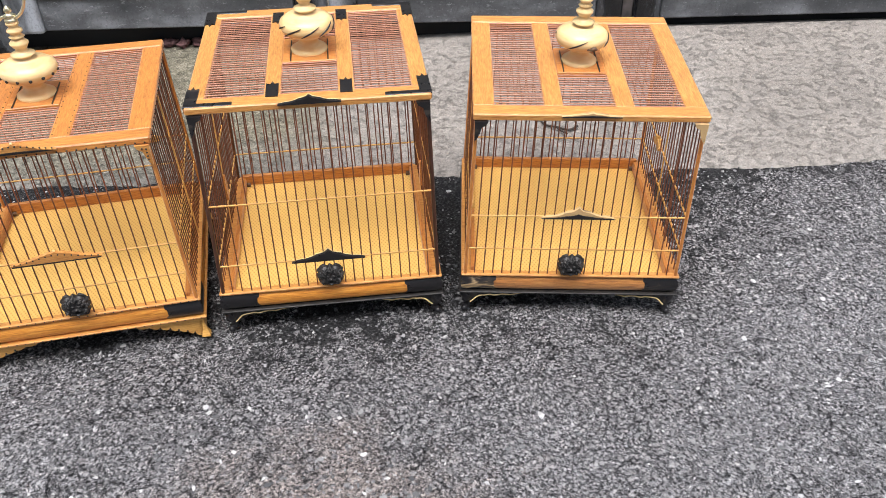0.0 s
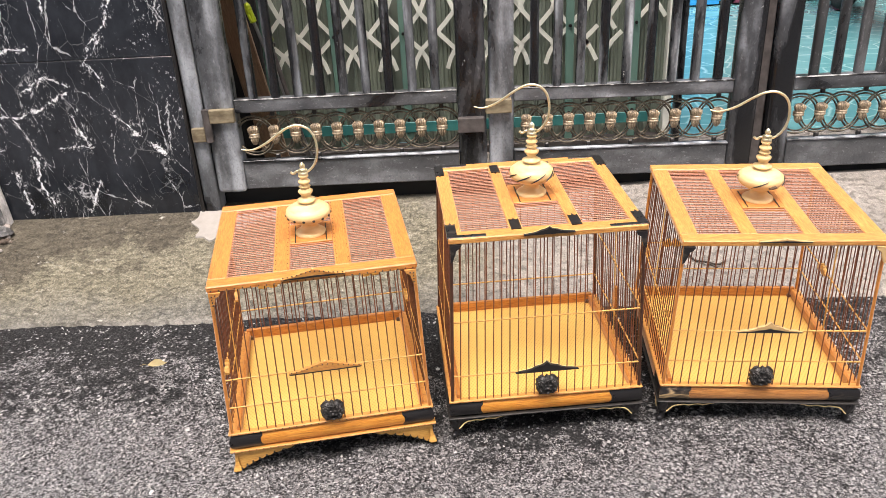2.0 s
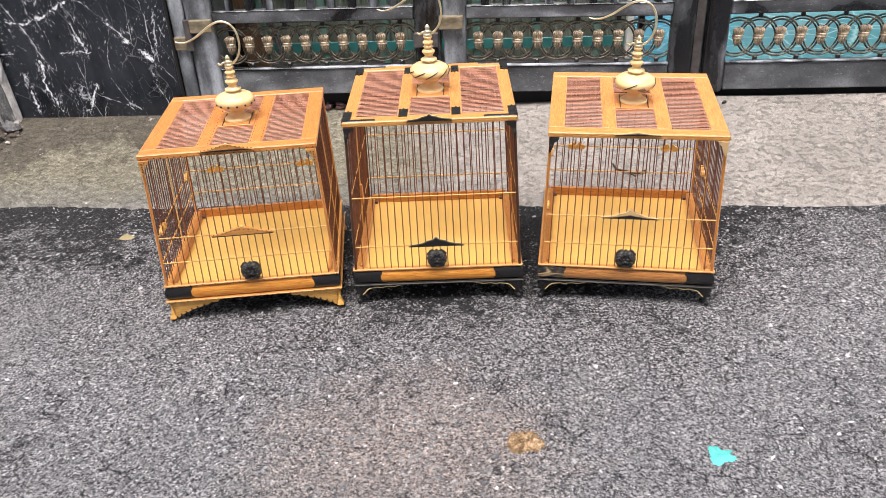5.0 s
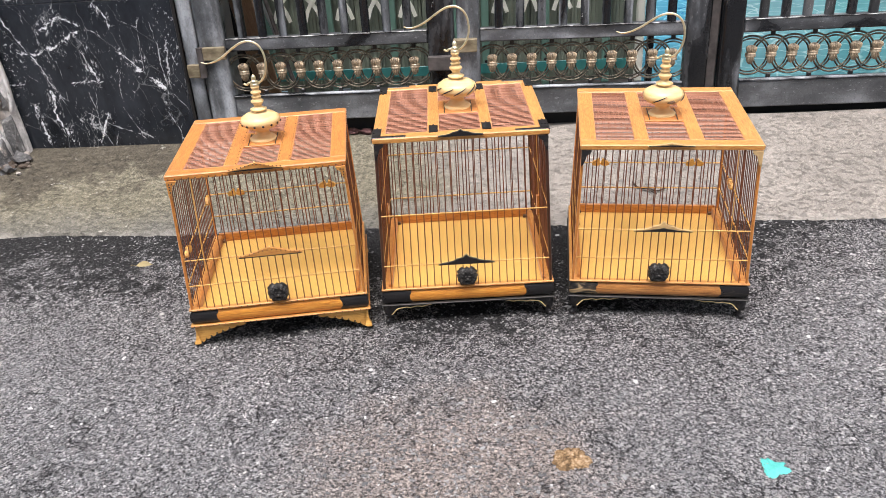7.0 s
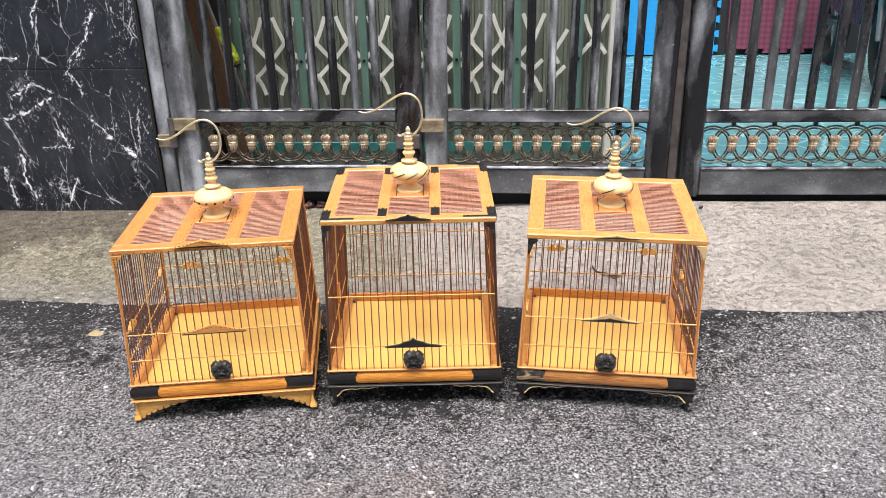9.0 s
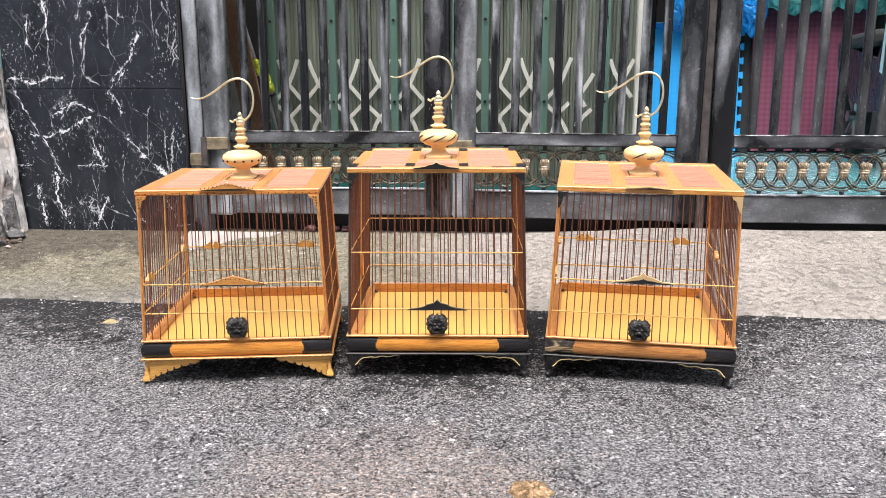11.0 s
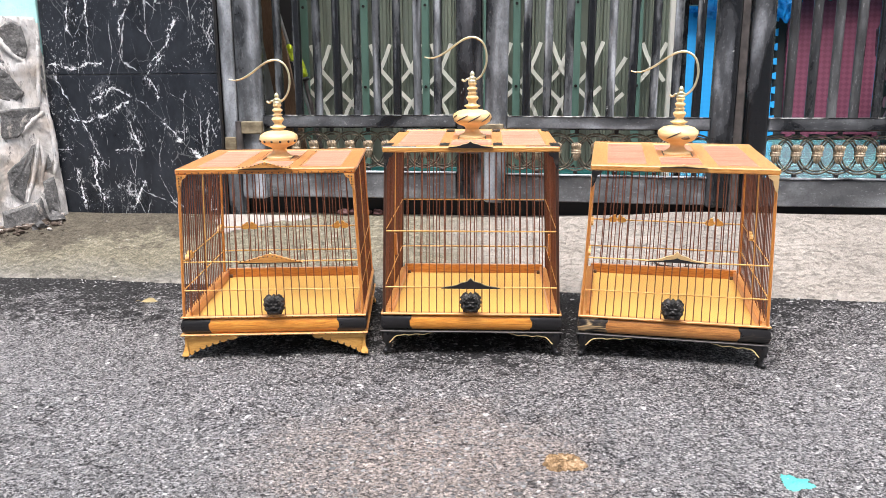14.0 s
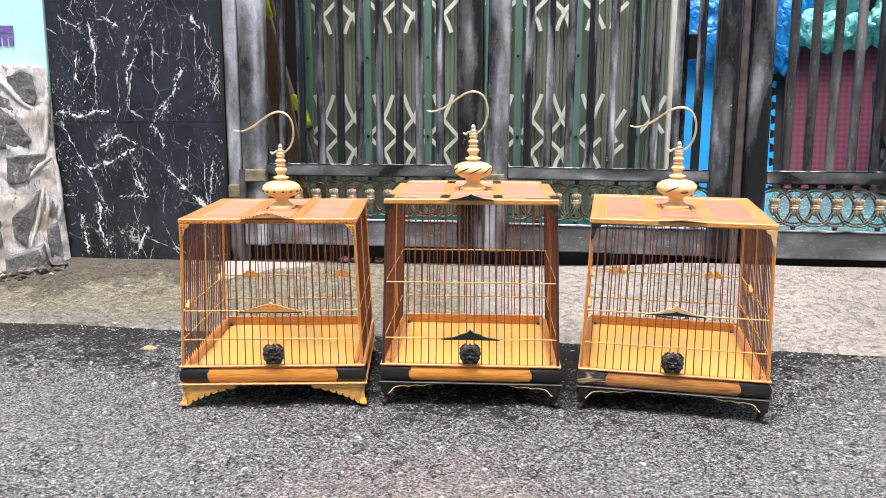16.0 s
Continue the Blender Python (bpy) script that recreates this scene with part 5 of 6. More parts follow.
def lion_mask():
    """A carved lion face of about 46 mm, round, with a knobbly mane of curls, one plain mesh."""
    n = 64
    bm = bmesh.new()
    curls = [(0.80 * math.cos(a), 0.80 * math.sin(a), 0.155) for a in [math.pi * (0.03 + k / 7.0) - 0.5 for k in range(10)] if math.sin(a) > -0.75]
    curls += [(0.50 * math.cos(a), 0.22 + 0.36 * math.sin(a), 0.12) for a in [math.pi * (k / 4.0) for k in range(5)]]
    curls += [(-0.62, -0.30, 0.15), (0.62, -0.30, 0.15), (-0.50, -0.62, 0.13), (0.50, -0.62, 0.13)]

    def spot(u, v, x, z, a, b):
        return math.exp(-((abs(u) - x) / a) ** 2 - ((v - z) / b) ** 2)

    def height(u, v):
        r = math.hypot(u, v)
        h = 0.0075 * max(0.0, 1 - r ** 2.6) ** 0.7 + 0.003
        for x, z, k in curls:
            q = math.hypot(u - x, v - z) / k
            h += 0.0052 * math.exp(-q * q) * (1 + 0.45 * math.cos(7 * q)) 
        h += 0.0030 * spot(u, v, 0.24, 0.12, 0.16, 0.06) - 0.0045 * spot(u, v, 0.24, 0.0, 0.09, 0.06)
        h += 0.0050 * spot(u, v, 0.0, -0.14, 0.14, 0.10) + 0.0036 * spot(u, v, 0.20, -0.28, 0.14, 0.09)
        h -= 0.0060 * spot(u, v, 0.0, -0.48, 0.30, 0.07) - 0.0050 * spot(u, v, 0.0, -0.72, 0.24, 0.09)
        return h + 0.0016 * noise.noise(Vector((u * 8, v * 8, 3)))

    rows = []
    for i in range(n + 1):
        v = -1 + 2 * i / n
        half = 1.0 - 0.34 * abs(v) ** 3.4 if v > 0 else 1.0 - 0.40 * abs(v) ** 2.2
        row = []
        for k in range(n + 1):
            u = -1 + 2 * k / n
            rim = 1 + 0.055 * math.sin(v * 13 + 1.0) * abs(u) ** 4
            lift = 1 + 0.10 * (math.cos(u * 9.0) - 0.5) * max(0.0, v) ** 5 * (1 - 0.4 * abs(u))
            row.append(bm.verts.new((u * half * rim * 0.0226, -0.9 * height(u * half, v) if max(abs(u), abs(v)) < 1 else 0.0015, v * lift * 0.0226)))
        rows.append(row)
    for a, b in zip(rows, rows[1:]):
        for k in range(n):
            bm.faces.new((a[k], a[k + 1], b[k + 1], b[k]))
    bm.faces.new([bm.verts.new(v.co) for v in rows[0] + [r[-1] for r in rows[1:]] + rows[-1][-2::-1] + [r[0] for r in rows[-2:0:-1]]])
    return finish(bm, True)


LION = lion_mask()
LION.materials.append(ebony)


def pegs(name, pts, parent, r=0.0016):
    bm = bmesh.new()
    for p in pts:
        add_bead(bm, p, r)
    return part(name, bm, ink, parent, "row of tiny black pegs", True)


def half_round(length, depth, z0, z1, left=1, right=1):
    """A rounded moulding along x, its flat back at y = 0; left and right mitre its ends."""
    n = 10
    h = (z1 - z0) / 2
    prof = [(0.0, z0)] + [(-depth * math.sin(math.pi * i / n) ** 0.6, (z0 + z1) / 2 - h * math.cos(math.pi * i / n)) for i in range(1, n)] + [(0.0, z1)]
    bm = bmesh.new()
    a = [bm.verts.new((-length / 2 + left * (y + depth), y, z)) for y, z in prof]
    b = [bm.verts.new((length / 2 - right * (y + depth), y, z)) for y, z in prof]
    for i in range(len(prof)):
        j = (i + 1) % len(prof)
        bm.faces.new((a[i], a[j], b[j], b[i]))
    end_caps(bm, a, b)
    return bm


def scroll_leg():
    """A squat black leg with a round shoulder and a scrolled foot, corner at the origin."""
    bm = bmesh.new()
    path = curve([(0.0105, 0.0105, 0.0525), (0.008, 0.008, 0.044), (0.0075, 0.0075, 0.035), (0.009, 0.009, 0.025), (0.009, 0.009, 0.016), (0.006, 0.006, 0.008)], 4)
    n = len(path)
    add_tube(bm, path, [0.0135 - 0.0068 * min(1, max(0.0, i / n - 0.25) / 0.5) for i in range(n)], 10)
    for x, z, r in ((0.003, 0.0068, 0.0066), (0.0135, 0.0060, 0.0050), (0.012, 0.0150, 0.0042)):
        bmesh.ops.create_icosphere(bm, subdivisions=2, radius=r, matrix=Matrix.Translation((x, x, z)))
    return finish(bm, True)


SCROLL = scroll_leg()
SCROLL.materials.append(black_horn)


def apron_wing():
    """A rippled bracket beside the leg: its whole outline, and its lower edge alone."""
    low = [(0.014, 0.0285), (0.018, 0.0325), (0.024, 0.0400), (0.031, 0.0445), (0.040, 0.0460), (0.049, 0.0475), (0.058, 0.0457), (0.073, 0.0490), (0.088, 0.0475), (0.100, 0.0510), (0.111, 0.0530)]
    return [(0.0, 0.0535), (0.0, 0.0285)] + low, low


def bracket_wing(length):
    """A flared bracket foot, its lower edge cut in small scallops that rise inwards."""
    pts = [(0.0, 0.0535), (0.0, 0.0085)]
    marks = [(0.0085, 0.0095), (0.020, 0.0165), (0.032, 0.0225), (0.046, 0.0285), (0.060, 0.0335), (0.076, 0.0385), (0.094, 0.0435), (length, 0.0475)]
    for (x0, z0), (x1, z1) in zip(marks, marks[1:]):
        for k in range(4):
            t = k / 4
            pts.append((x0 + (x1 - x0) * t, z0 + (z1 - z0) * t ** 2.2 - 0.0022 * math.sin(math.pi * t)))
    return pts + [marks[-1], (length, 0.0535)]


def flare():
    """The flared corner of a bracket foot, swelling outwards to the ground."""
    bm = bmesh.new()
    rings = []
    for z, a, b in ((0.044, -0.0002, 0.004), (0.032, -0.0006, 0.005), (0.022, -0.0022, 0.006), (0.0145, -0.0050, 0.008), (0.0095, -0.0068, 0.009), (0.0070, -0.0062, 0.006)):
        rings.append([bm.verts.new((x, y, z)) for x, y in ((a, a), (b, a), (b, b), (a, b))])
    for p, q in zip(rings, rings[1:]):
        for i in range(4):
            bm.faces.new((p[i], p[(i + 1) % 4], q[(i + 1) % 4], q[i]))
    bmesh.ops.bevel(bm, geom=[e for e in bm.edges if abs(e.verts[0].co.z - e.verts[1].co.z) > 0.001], offset=0.0008, segments=1, affect="EDGES", profile=0.5)
    return bm


def hook_wire(parent, top_z, turn):
    """The brass hanging hook: a big S that ends in a point, with a small curl at its foot."""
    bm = bmesh.new()
    pts = [(-0.024, -0.008), (-0.018, -0.0115), (-0.011, -0.007), (0.0, -0.0095), (0.014, -0.005), (0.026, 0.010), (0.0325, 0.034), (0.0305, 0.060), (0.021, 0.078), (0.004, 0.087),
           (-0.016, 0.084), (-0.038, 0.071), (-0.060, 0.055), (-0.080, 0.0445), (-0.097, 0.0405), (-0.111, 0.0435)]
    run = curve([(x, 0, top_z + (z * 0.96 if z > 0 else z)) for x, z in pts], 5)
    n = len(run)
    add_tube(bm, run, [0.0025 if i < n * 0.8 else 0.0025 - 0.0014 * (i / n - 0.8) / 0.2 for i in range(n)], 8)
    ob = part("hook", bm, brass, parent, "pale brass wire hook", True)
    ob.matrix_basis = pose(0, 0, 0, 0, 0, turn)
    return ob


def cage(style, m, w, d, h, levels, label, turn):
    """A square bamboo bird cage; the origin is on the ground under its middle, its door side towards -y."""
    A, B, C = style == "A", style == "B", style == "C"
    g = thing("bird_cage", m, label, "bird cage", "bird cages")
    bw, bd = w + 0.026, d + 0.010                       # base
    # base mouldings, each with two capped ends
    for i, (ln, off, rz) in enumerate(((bw, bd / 2, 0), (bd, bw / 2, 90), (bw, bd / 2, 180), (bd, bw / 2, 270))):
        mat = streak_x if C else golden_x
        ml = part("base_moulding", half_round(ln - 0.001, 0.013, 0.0575, 0.0915), mat, g, "rounded wooden base moulding", True)
        ml.matrix_basis = pose(0, 0, 0, 0, 0, rz) @ pose(0, -off + 0.013, 0)
        for s in (-1, 1):
            cm = (streak_horn if s < 0 else dark_streak_horn) if C else black_horn
            ln_cap = 0.060 if not B else 0.064
            bm = half_round(ln_cap, 0.0138, 0.0570, 0.0920, s < 0, s > 0)
            for v in bm.verts:                           # notch the inner end to a point
                if abs(v.co.x + s * ln_cap / 2) < 1e-5:
                    v.co.x += s * (0.010 * max(0.0, 1 - abs(v.co.z - 0.0745) / 0.0105) - 0.004)
            cp = part("end_cap", bm, cm, ml, {black_horn: "black horn end cap", streak_horn: "cream streaked horn end cap"}.get(cm, "black horn end cap with a brown streak"), True)
            cp.matrix_basis = pose(s * (ln / 2 - ln_cap / 2 + 0.0006), 0, 0)
    part("lower_lip", box(-bw / 2 - 0.003, bw / 2 + 0.003, -bd / 2 - 0.003, bd / 2 + 0.003, 0.0535, 0.0572, 0.0012), pale_x if A else ebony, g)
    # hidden black plate, added so the shade below the cage turns darker
    part("shade_plate", box(-bw / 2 + 0.004, bw / 2 - 0.004, -bd / 2 + 0.004, bd / 2 - 0.004, 0.0515, 0.0533), foam_black, g, "black plate added to deepen the shade under the cage")
    # open upper lip, four strips
    for x0, x1, y0, y1 in ((-bw / 2, bw / 2, -bd / 2, -bd / 2 + 0.013), (-bw / 2, bw / 2, bd / 2 - 0.013, bd / 2),
                           (-bw / 2, -bw / 2 + 0.018, -bd / 2 + 0.0132, bd / 2 - 0.0132), (bw / 2 - 0.018, bw / 2, -bd / 2 + 0.0132, bd / 2 - 0.0132)):
        part("upper_lip", box(x0, x1, y0, y1, 0.0925, 0.0975, 0.0015), pale_x, g)
    part("floor", box(-bw / 2 + 0.016, bw / 2 - 0.016, -bd / 2 + 0.011, bd / 2 - 0.011, 0.074, 0.086), floor_weave, g, "pale yellow woven bamboo floor")
    # inner skirting
    k = 0.1095
    iw, idp = bw / 2 - 0.017, bd / 2 - 0.012
    part("skirting", box(-iw, iw, idp - 0.008, idp, 0.0865, k, 0.001), wood_x, g)
    part("skirting", box(-iw, -iw + 0.008, -idp, idp - 0.0085, 0.0865, k - 0.004, 0.001), wood_y, g)
    part("skirting", box(iw - 0.008, iw, -idp, idp - 0.0085, 0.0865, k - 0.004, 0.001), wood_y, g)
    for sx in (-1, 1):
        part("corner_block", box(sx * (iw - 0.012) - 0.004, sx * (iw - 0.012) + 0.004, idp - 0.016, idp - 0.0085, 0.0865, 0.094, 0.001), plank_brown, g, "dark corner block")
    # feet
    for sx in (-1, 1):
        for sy in (-1, 1):
            cx, cy = sx * (bw / 2 - 0.004), sy * (bd / 2 - 0.004)
            flip = Matrix.Diagonal((-sx, -sy, 1, 1))
            if A:
                fo = part("foot", prism(bracket_wing(0.116), 0, 0.009), leg_wood, g, "honey-coloured scalloped bracket foot")
                fo.matrix_basis = Matrix.Translation((cx, cy, 0)) @ flip
                f2 = part("foot_side", prism(bracket_wing(0.116), 0, 0.009), leg_wood, fo)
                f2.matrix_basis = Matrix(((0, 1, 0, 0), (1, 0, 0, 0.0), (0, 0, 1, 0), (0, 0, 0, 1)))
                low = bracket_wing(0.116)[2:-1:4]
                pegs("peg_row", [(a, -0.0003, b + 0.0010) for a, b in low], fo, 0.0019)
                pegs("peg_row", [(a, -0.0003, b + 0.0010) for a, b in low], f2, 0.0019)
                part("moulded_band", box(0.0002, 0.112, -0.0022, 0.0, 0.0445, 0.0532, 0.001), leg_wood, fo)
                part("foot_flare", flare(), leg_wood, fo, "")
                bm = bmesh.new()
                bmesh.ops.create_icosphere(bm, subdivisions=2, radius=0.0048, matrix=Matrix.Translation((0.000, 0.000, 0.0047)))
                part("foot_ball", bm, ink, fo, "black foot ball", True)
            else:
                lg = part("leg", SCROLL, black_horn, g, "black scrolled leg")
                lg.matrix_basis = Matrix.Translation((cx, cy, 0)) @ flip
                outline, low = apron_wing()
                for swap in (0, 1):
                    wing = part("leg_wing", prism(outline, -0.002, 0.006), black_horn, lg, "black ogee bracket")
                    bm = bmesh.new()
                    add_tube(bm, curve([(a, -0.0028, b) for a, b in low], 3), 0.0013, 6)
                    tr = part("leg_trim", bm, cream, lg, "cream inlay line", True)
                    if swap:
                        sw = Matrix(((0, 1, 0, 0), (1, 0, 0, 0), (0, 0, 1, 0), (0, 0, 0, 1)))
                        wing.matrix_basis, tr.matrix_basis = sw, sw
    # corner posts
    pw, pd = w / 2 - 0.006, d / 2 - 0.006
    bx, by = bw / 2 - 0.007, bd / 2 - 0.005
    top = h - 0.011
    for sx in (-1, 1):
        for sy in (-1, 1):
            bm = bmesh.new()
            add_tube(bm, [(sx * bx, sy * by, 0.097), (sx * pw, sy * pd, top)], 0.0033, 8)
            part("corner_post", bm, post_brown if B else wood_z, g, "dark brown corner post" if B else "", True)
    # upright canes and cross strips
    def edge(sx, sy, z):
        t = (z - 0.097) / (top - 0.097)
        return Vector((sx * (bx + (pw - bx) * t), sy * (by + (pd - by) * t), z))
    n = 23
    for side in range(4):
        c0, c1 = (((-1, -1), (1, -1)), ((1, -1), (1, 1)), ((1, 1), (-1, 1)), ((-1, 1), (-1, -1)))[side]
        for i in range(1, n):
            t = i / n
            jit = random.uniform(-0.0007, 0.0007)
            a = edge(*c0, 0.096).lerp(edge(*c1, 0.096), t)
            b = edge(*c0, top + 0.002).lerp(edge(*c1, top + 0.002), t)
            b.x += jit
            rod("cane", ROD_WALL, a, b, g, rod_red)
        for z in levels:
            rod("cross_strip", ROD_STRIP, edge(*c0, z), edge(*c1, z), g, strip)
    if A:
        for z in levels:
            a, q = edge(-1, -1, z), edge(1, -1, z)
            pegs("peg_row", [a.lerp(q, i / n) + Vector((0, -0.0019, 0)) for i in range(1, n)], g, 0.0012)
    for sx in (-1, 1):
        a, q = edge(sx, -1, 0.097).lerp(edge(sx, 1, 0.097), 0.52), edge(sx, -1, top).lerp(edge(sx, 1, top), 0.52)
        rod("middle_post", ROD_STRIP, a, q, g, strip)
    # roof: a frame of flat boards with two inner bars
    fw, mw, th = (0.027, 0.025, 0.0115) if B else (0.034, 0.030, 0.0115)
    z0, z1 = h - th, h
    rx, ry = wood_x if not B else pale_x, wood_y if not B else pale_y
    if C:
        rx, ry = pale_x, pale_y
    part("roof_board", box(-w / 2, w / 2, -d / 2, -d / 2 + 0.030, z0, z1, 0.002), rx, g)
    part("roof_board", box(-w / 2, w / 2, d / 2 - 0.030, d / 2, z0, z1, 0.002), rx, g)
    for x, bw2 in ((-w / 2 + fw / 2, fw), (-0.056, mw), (0.056, mw), (w / 2 - fw / 2, fw)):
        part("roof_board", box(x - bw2 / 2, x + bw2 / 2, -d / 2 + 0.0303, d / 2 - 0.0303, z0, z1 - 0.0006, 0.0015), ry, g)
    m_roof = int((d - 0.06) / 0.0077)
    for i in range(m_roof):
        y = -d / 2 + 0.033 + (d - 0.066) * i / (m_roof - 1)
        for x0, x1 in ((-w / 2 + fw, -0.056 - mw / 2), (-0.056 + mw / 2, 0.056 - mw / 2), (0.056 + mw / 2, w / 2 - fw)):
            if -0.045 < y < 0.048 and abs((x0 + x1) / 2) < 0.003:
                continue
            rod("roof_cane", ROD_ROOF, (x0 - 0.0005, y + random.uniform(-0.0011, 0.0011), h - 0.0022), (x1 + 0.0005, y + random.uniform(-0.0009, 0.0009), h - 0.0022), g, rod_roof)
    for x0, x1 in ((-w / 2 + fw, -0.056 - mw / 2), (0.056 + mw / 2, w / 2 - fw)):
        for i in range(1, 7):
            x = x0 + (x1 - x0) * i / 7
            rod("roof_stay", ROD_WALL, (x, -d / 2 + 0.028, h - 0.0052), (x, d / 2 - 0.028, h - 0.0052), g, rod_red)
    part("finial_plate", box(-0.056 + mw / 2 + 0.0003, 0.056 - mw / 2 - 0.0003, -0.046, 0.046, h - 0.009, h + 0.0005, 0.001), wood_x, g, "square wooden plate under the finial")
    for sx in (-1, 1):
        part("plate_slot", box(sx * 0.030 - 0.001, sx * 0.030 + 0.001, -0.044, 0.034, h, h + 0.002), ink, g, "thin dark latch strip")
    if A:
        for sy in (-1, 1):
            pegs("peg_row", [(-w / 2 + 0.008 + (w - 0.016) * i / 26, sy * (d / 2 + 0.0002), h - 0.0085) for i in range(27)], g)
        for sx in (-1, 1):
            pegs("peg_row", [(sx * (w / 2 + 0.0002), -d / 2 + 0.008 + (d - 0.016) * i / 26, h - 0.0085) for i in range(27)], g)
        for x in (-0.056 - mw / 2 + 0.004, 0.056 - mw / 2 + 0.004, 0.056 + mw / 2 - 0.004, -0.056 + mw / 2 - 0.004):
            pegs("peg_row", [(x, -d / 2 + 0.04 + (d - 0.08) * i / 16, h - 0.0003) for i in range(17)], g, 0.0011)
        for z in (0.0555, 0.095):
            pegs("peg_row", [(-bw / 2 + 0.006 + (bw - 0.012) * i / 28, -bd / 2 - (0.0032 if z < 0.06 else 0.0002), z) for i in range(29)], g, 0.0013)
    if B:                                                # black inlays at the joints
        for sx in (-1, 1):
            for sy in (-1, 1):
                def inlay(name, half, y_out, y_in, x, label):
                    tip = 0.006 if y_in > y_out else -0.006
                    bm = bmesh.new()
                    ring = [(x - half, y_out), (x + half, y_out), (x + half, y_in), (x + half * 0.35, y_in - tip * 0.5), (x, y_in + tip), (x - half * 0.35, y_in - tip * 0.5), (x - half, y_in)]
                    lo, hi = [bm.verts.new((p, q, z0 + 0.001)) for p, q in ring], [bm.verts.new((p, q, h + 0.0012)) for p, q in ring]
                    bm.faces.new(lo)
                    bm.faces.new(hi[::-1])
                    for q in range(7):
                        bm.faces.new((lo[q], lo[(q + 1) % 7], hi[(q + 1) % 7], hi[q]))
                    part(name, bm, black_horn, g, label)
                inlay("corner_inlay", 0.0092, sy * (d / 2 - 0.010), sy * (d / 2 - 0.060), sx * (w / 2 - 0.0085), "black horn corner inlay")
                inlay("joint_inlay", 0.0095, sy * (d / 2 - 0.021), sy * (d / 2 - 0.064), sx * 0.056, "black horn joint inlay")
                part("corner_inlay", box(sx * w / 2 - (0.001 if sx < 0 else 0.070), sx * w / 2 + (0.070 if sx < 0 else 0.001), sy * d / 2 + (0.003 if sy < 0 else -0.0135), sy * d / 2 + (0.0135 if sy < 0 else -0.003), z0 + 0.002, h + 0.0009, 0.0006), black_horn, g, "black horn corner inlay")
    # crests over the roof edge and over the door
    door_z = levels[0 if B else 1]
    for z, wd, hh, y in ((h - 0.001, 0.114 if A else 0.094, {"A": 0.014, "B": 0.0125, "C": 0.006}[style], -d / 2 - 0.001), (door_z, 0.138 if A else 0.126, 0.017 if A else 0.0215, -edge(1, 1, door_z).y - 0.003)):
        if A:
            cr = part("crest", low_crest(wd, hh, y - 0.004, y + 0.003), pale_x, g, "low arched crest studded with black pegs")
            if z > door_z:
                part("crest_base", prism([(-wd * 0.5, 0.0), (-wd * 0.25, 0.0022), (0, 0.0028), (wd * 0.25, 0.0022), (wd * 0.5, 0.0), (wd * 0.25, -0.0008), (-wd * 0.25, -0.0008)], y - 0.0056, y - 0.0043), ink, cr, "dark lower edge")
            else:
                # thin black strip paints the shading line below the door crest
                part("crest_base", box(-wd * 0.49, wd * 0.49, y - 0.0052, y - 0.0042, -0.0032, -0.0012), ink, cr, "dark lower edge")
            lift = 0.0032 if z > door_z else 0.0012
            pegs("peg_row", [(wd * 0.46 * u, y - 0.0044, lift + (hh - 0.0055) * crest_rise(u * 0.92)) for u in [k / 6.5 - 1 for k in range(14)]], cr, 0.0015)
            bm = bmesh.new()
            add_bead(bm, (0, y - 0.001, hh + 0.0008), 0.0024)
            part("crest_knob", bm, cream, cr, "", True)
        else:
            if B:
                cr = part("crest", crest(wd, hh, y - 0.004, y + 0.002), black_horn, g, "ogee crest of black horn")
                part("crest_rim", crest(wd * 1.02, hh * 1.08, y + 0.0022, y + 0.0035), cream, cr, "cream rim")
            else:
                cr = part("crest", crest(wd, hh, y - 0.0023, y + 0.004), tan_horn, g, "ogee crest of tan streaked horn")
                part("crest_rim", crest(wd * 0.97, hh * 0.42, y - 0.0042, y - 0.0025), black_horn, cr, "black horn lower edge")
        cr.location.z = z
    # corner fretwork under the roof
    for sx in (-1, 1):
        bm = bmesh.new()
        add_prism(bm, [(0, 0), (sx * 0.021, 0), (sx * 0.018, -0.006), (sx * 0.011, -0.010), (sx * 0.0085, -0.020), (sx * 0.004, -0.031), (0, -0.035)], -0.003, 0.003)
        fr = part("fretwork", bm, pale_x if A else tan_horn if C and sx < 0 else black_horn, g, "small fretwork bracket")
        fr.location = (-sx * (w / 2 - 0.003), -d / 2 - 0.0005, h - 0.012)
        if A:
            pegs("peg_row", [(sx * 0.005, -0.003, -0.006 - 0.006 * i) for i in range(4)] + [(sx * 0.011, -0.003, -0.005)], fr, 0.0016)
    # lion mask on the base lip
    ln = part("lion_mask", LION, ebony, g, "carved black lion mask")
    ln.matrix_basis = pose({"A": 0.003, "B": 0.0, "C": -0.002}[style], -bd / 2 + 0.001, 0.1225)
    # feed cup clips, each a pair of carved leaves
    half = [(0.004, -0.007), (0.012, -0.008), (0.021, -0.006), (0.022, -0.001), (0.018, 0.004), (0.013, 0.005), (0.009, 0.010), (0.004, 0.011), (0.0025, 0.004), (0.0008, 0.001)]
    if not B:
        for x, y, rz in ((-0.118, d / 2 - 0.012, 0), (0.116, d / 2 - 0.012, 0), (-w / 2 + 0.003, -0.14, 90), (-w / 2 + 0.003, 0.14, 90), (w / 2 - 0.003, 0.05, 90)):
            bm = bmesh.new()
            add_prism(bm, [(0, -0.003)] + half + [(-a, q) for a, q in half[::-1]], -0.004, 0.004)
            cl = part("cup_clip", bm, leg_wood, g, "small carved golden cup clip")
            cl.matrix_basis = pose(x, y, levels[1] + 0.004, 0, 0, rz)
    else:
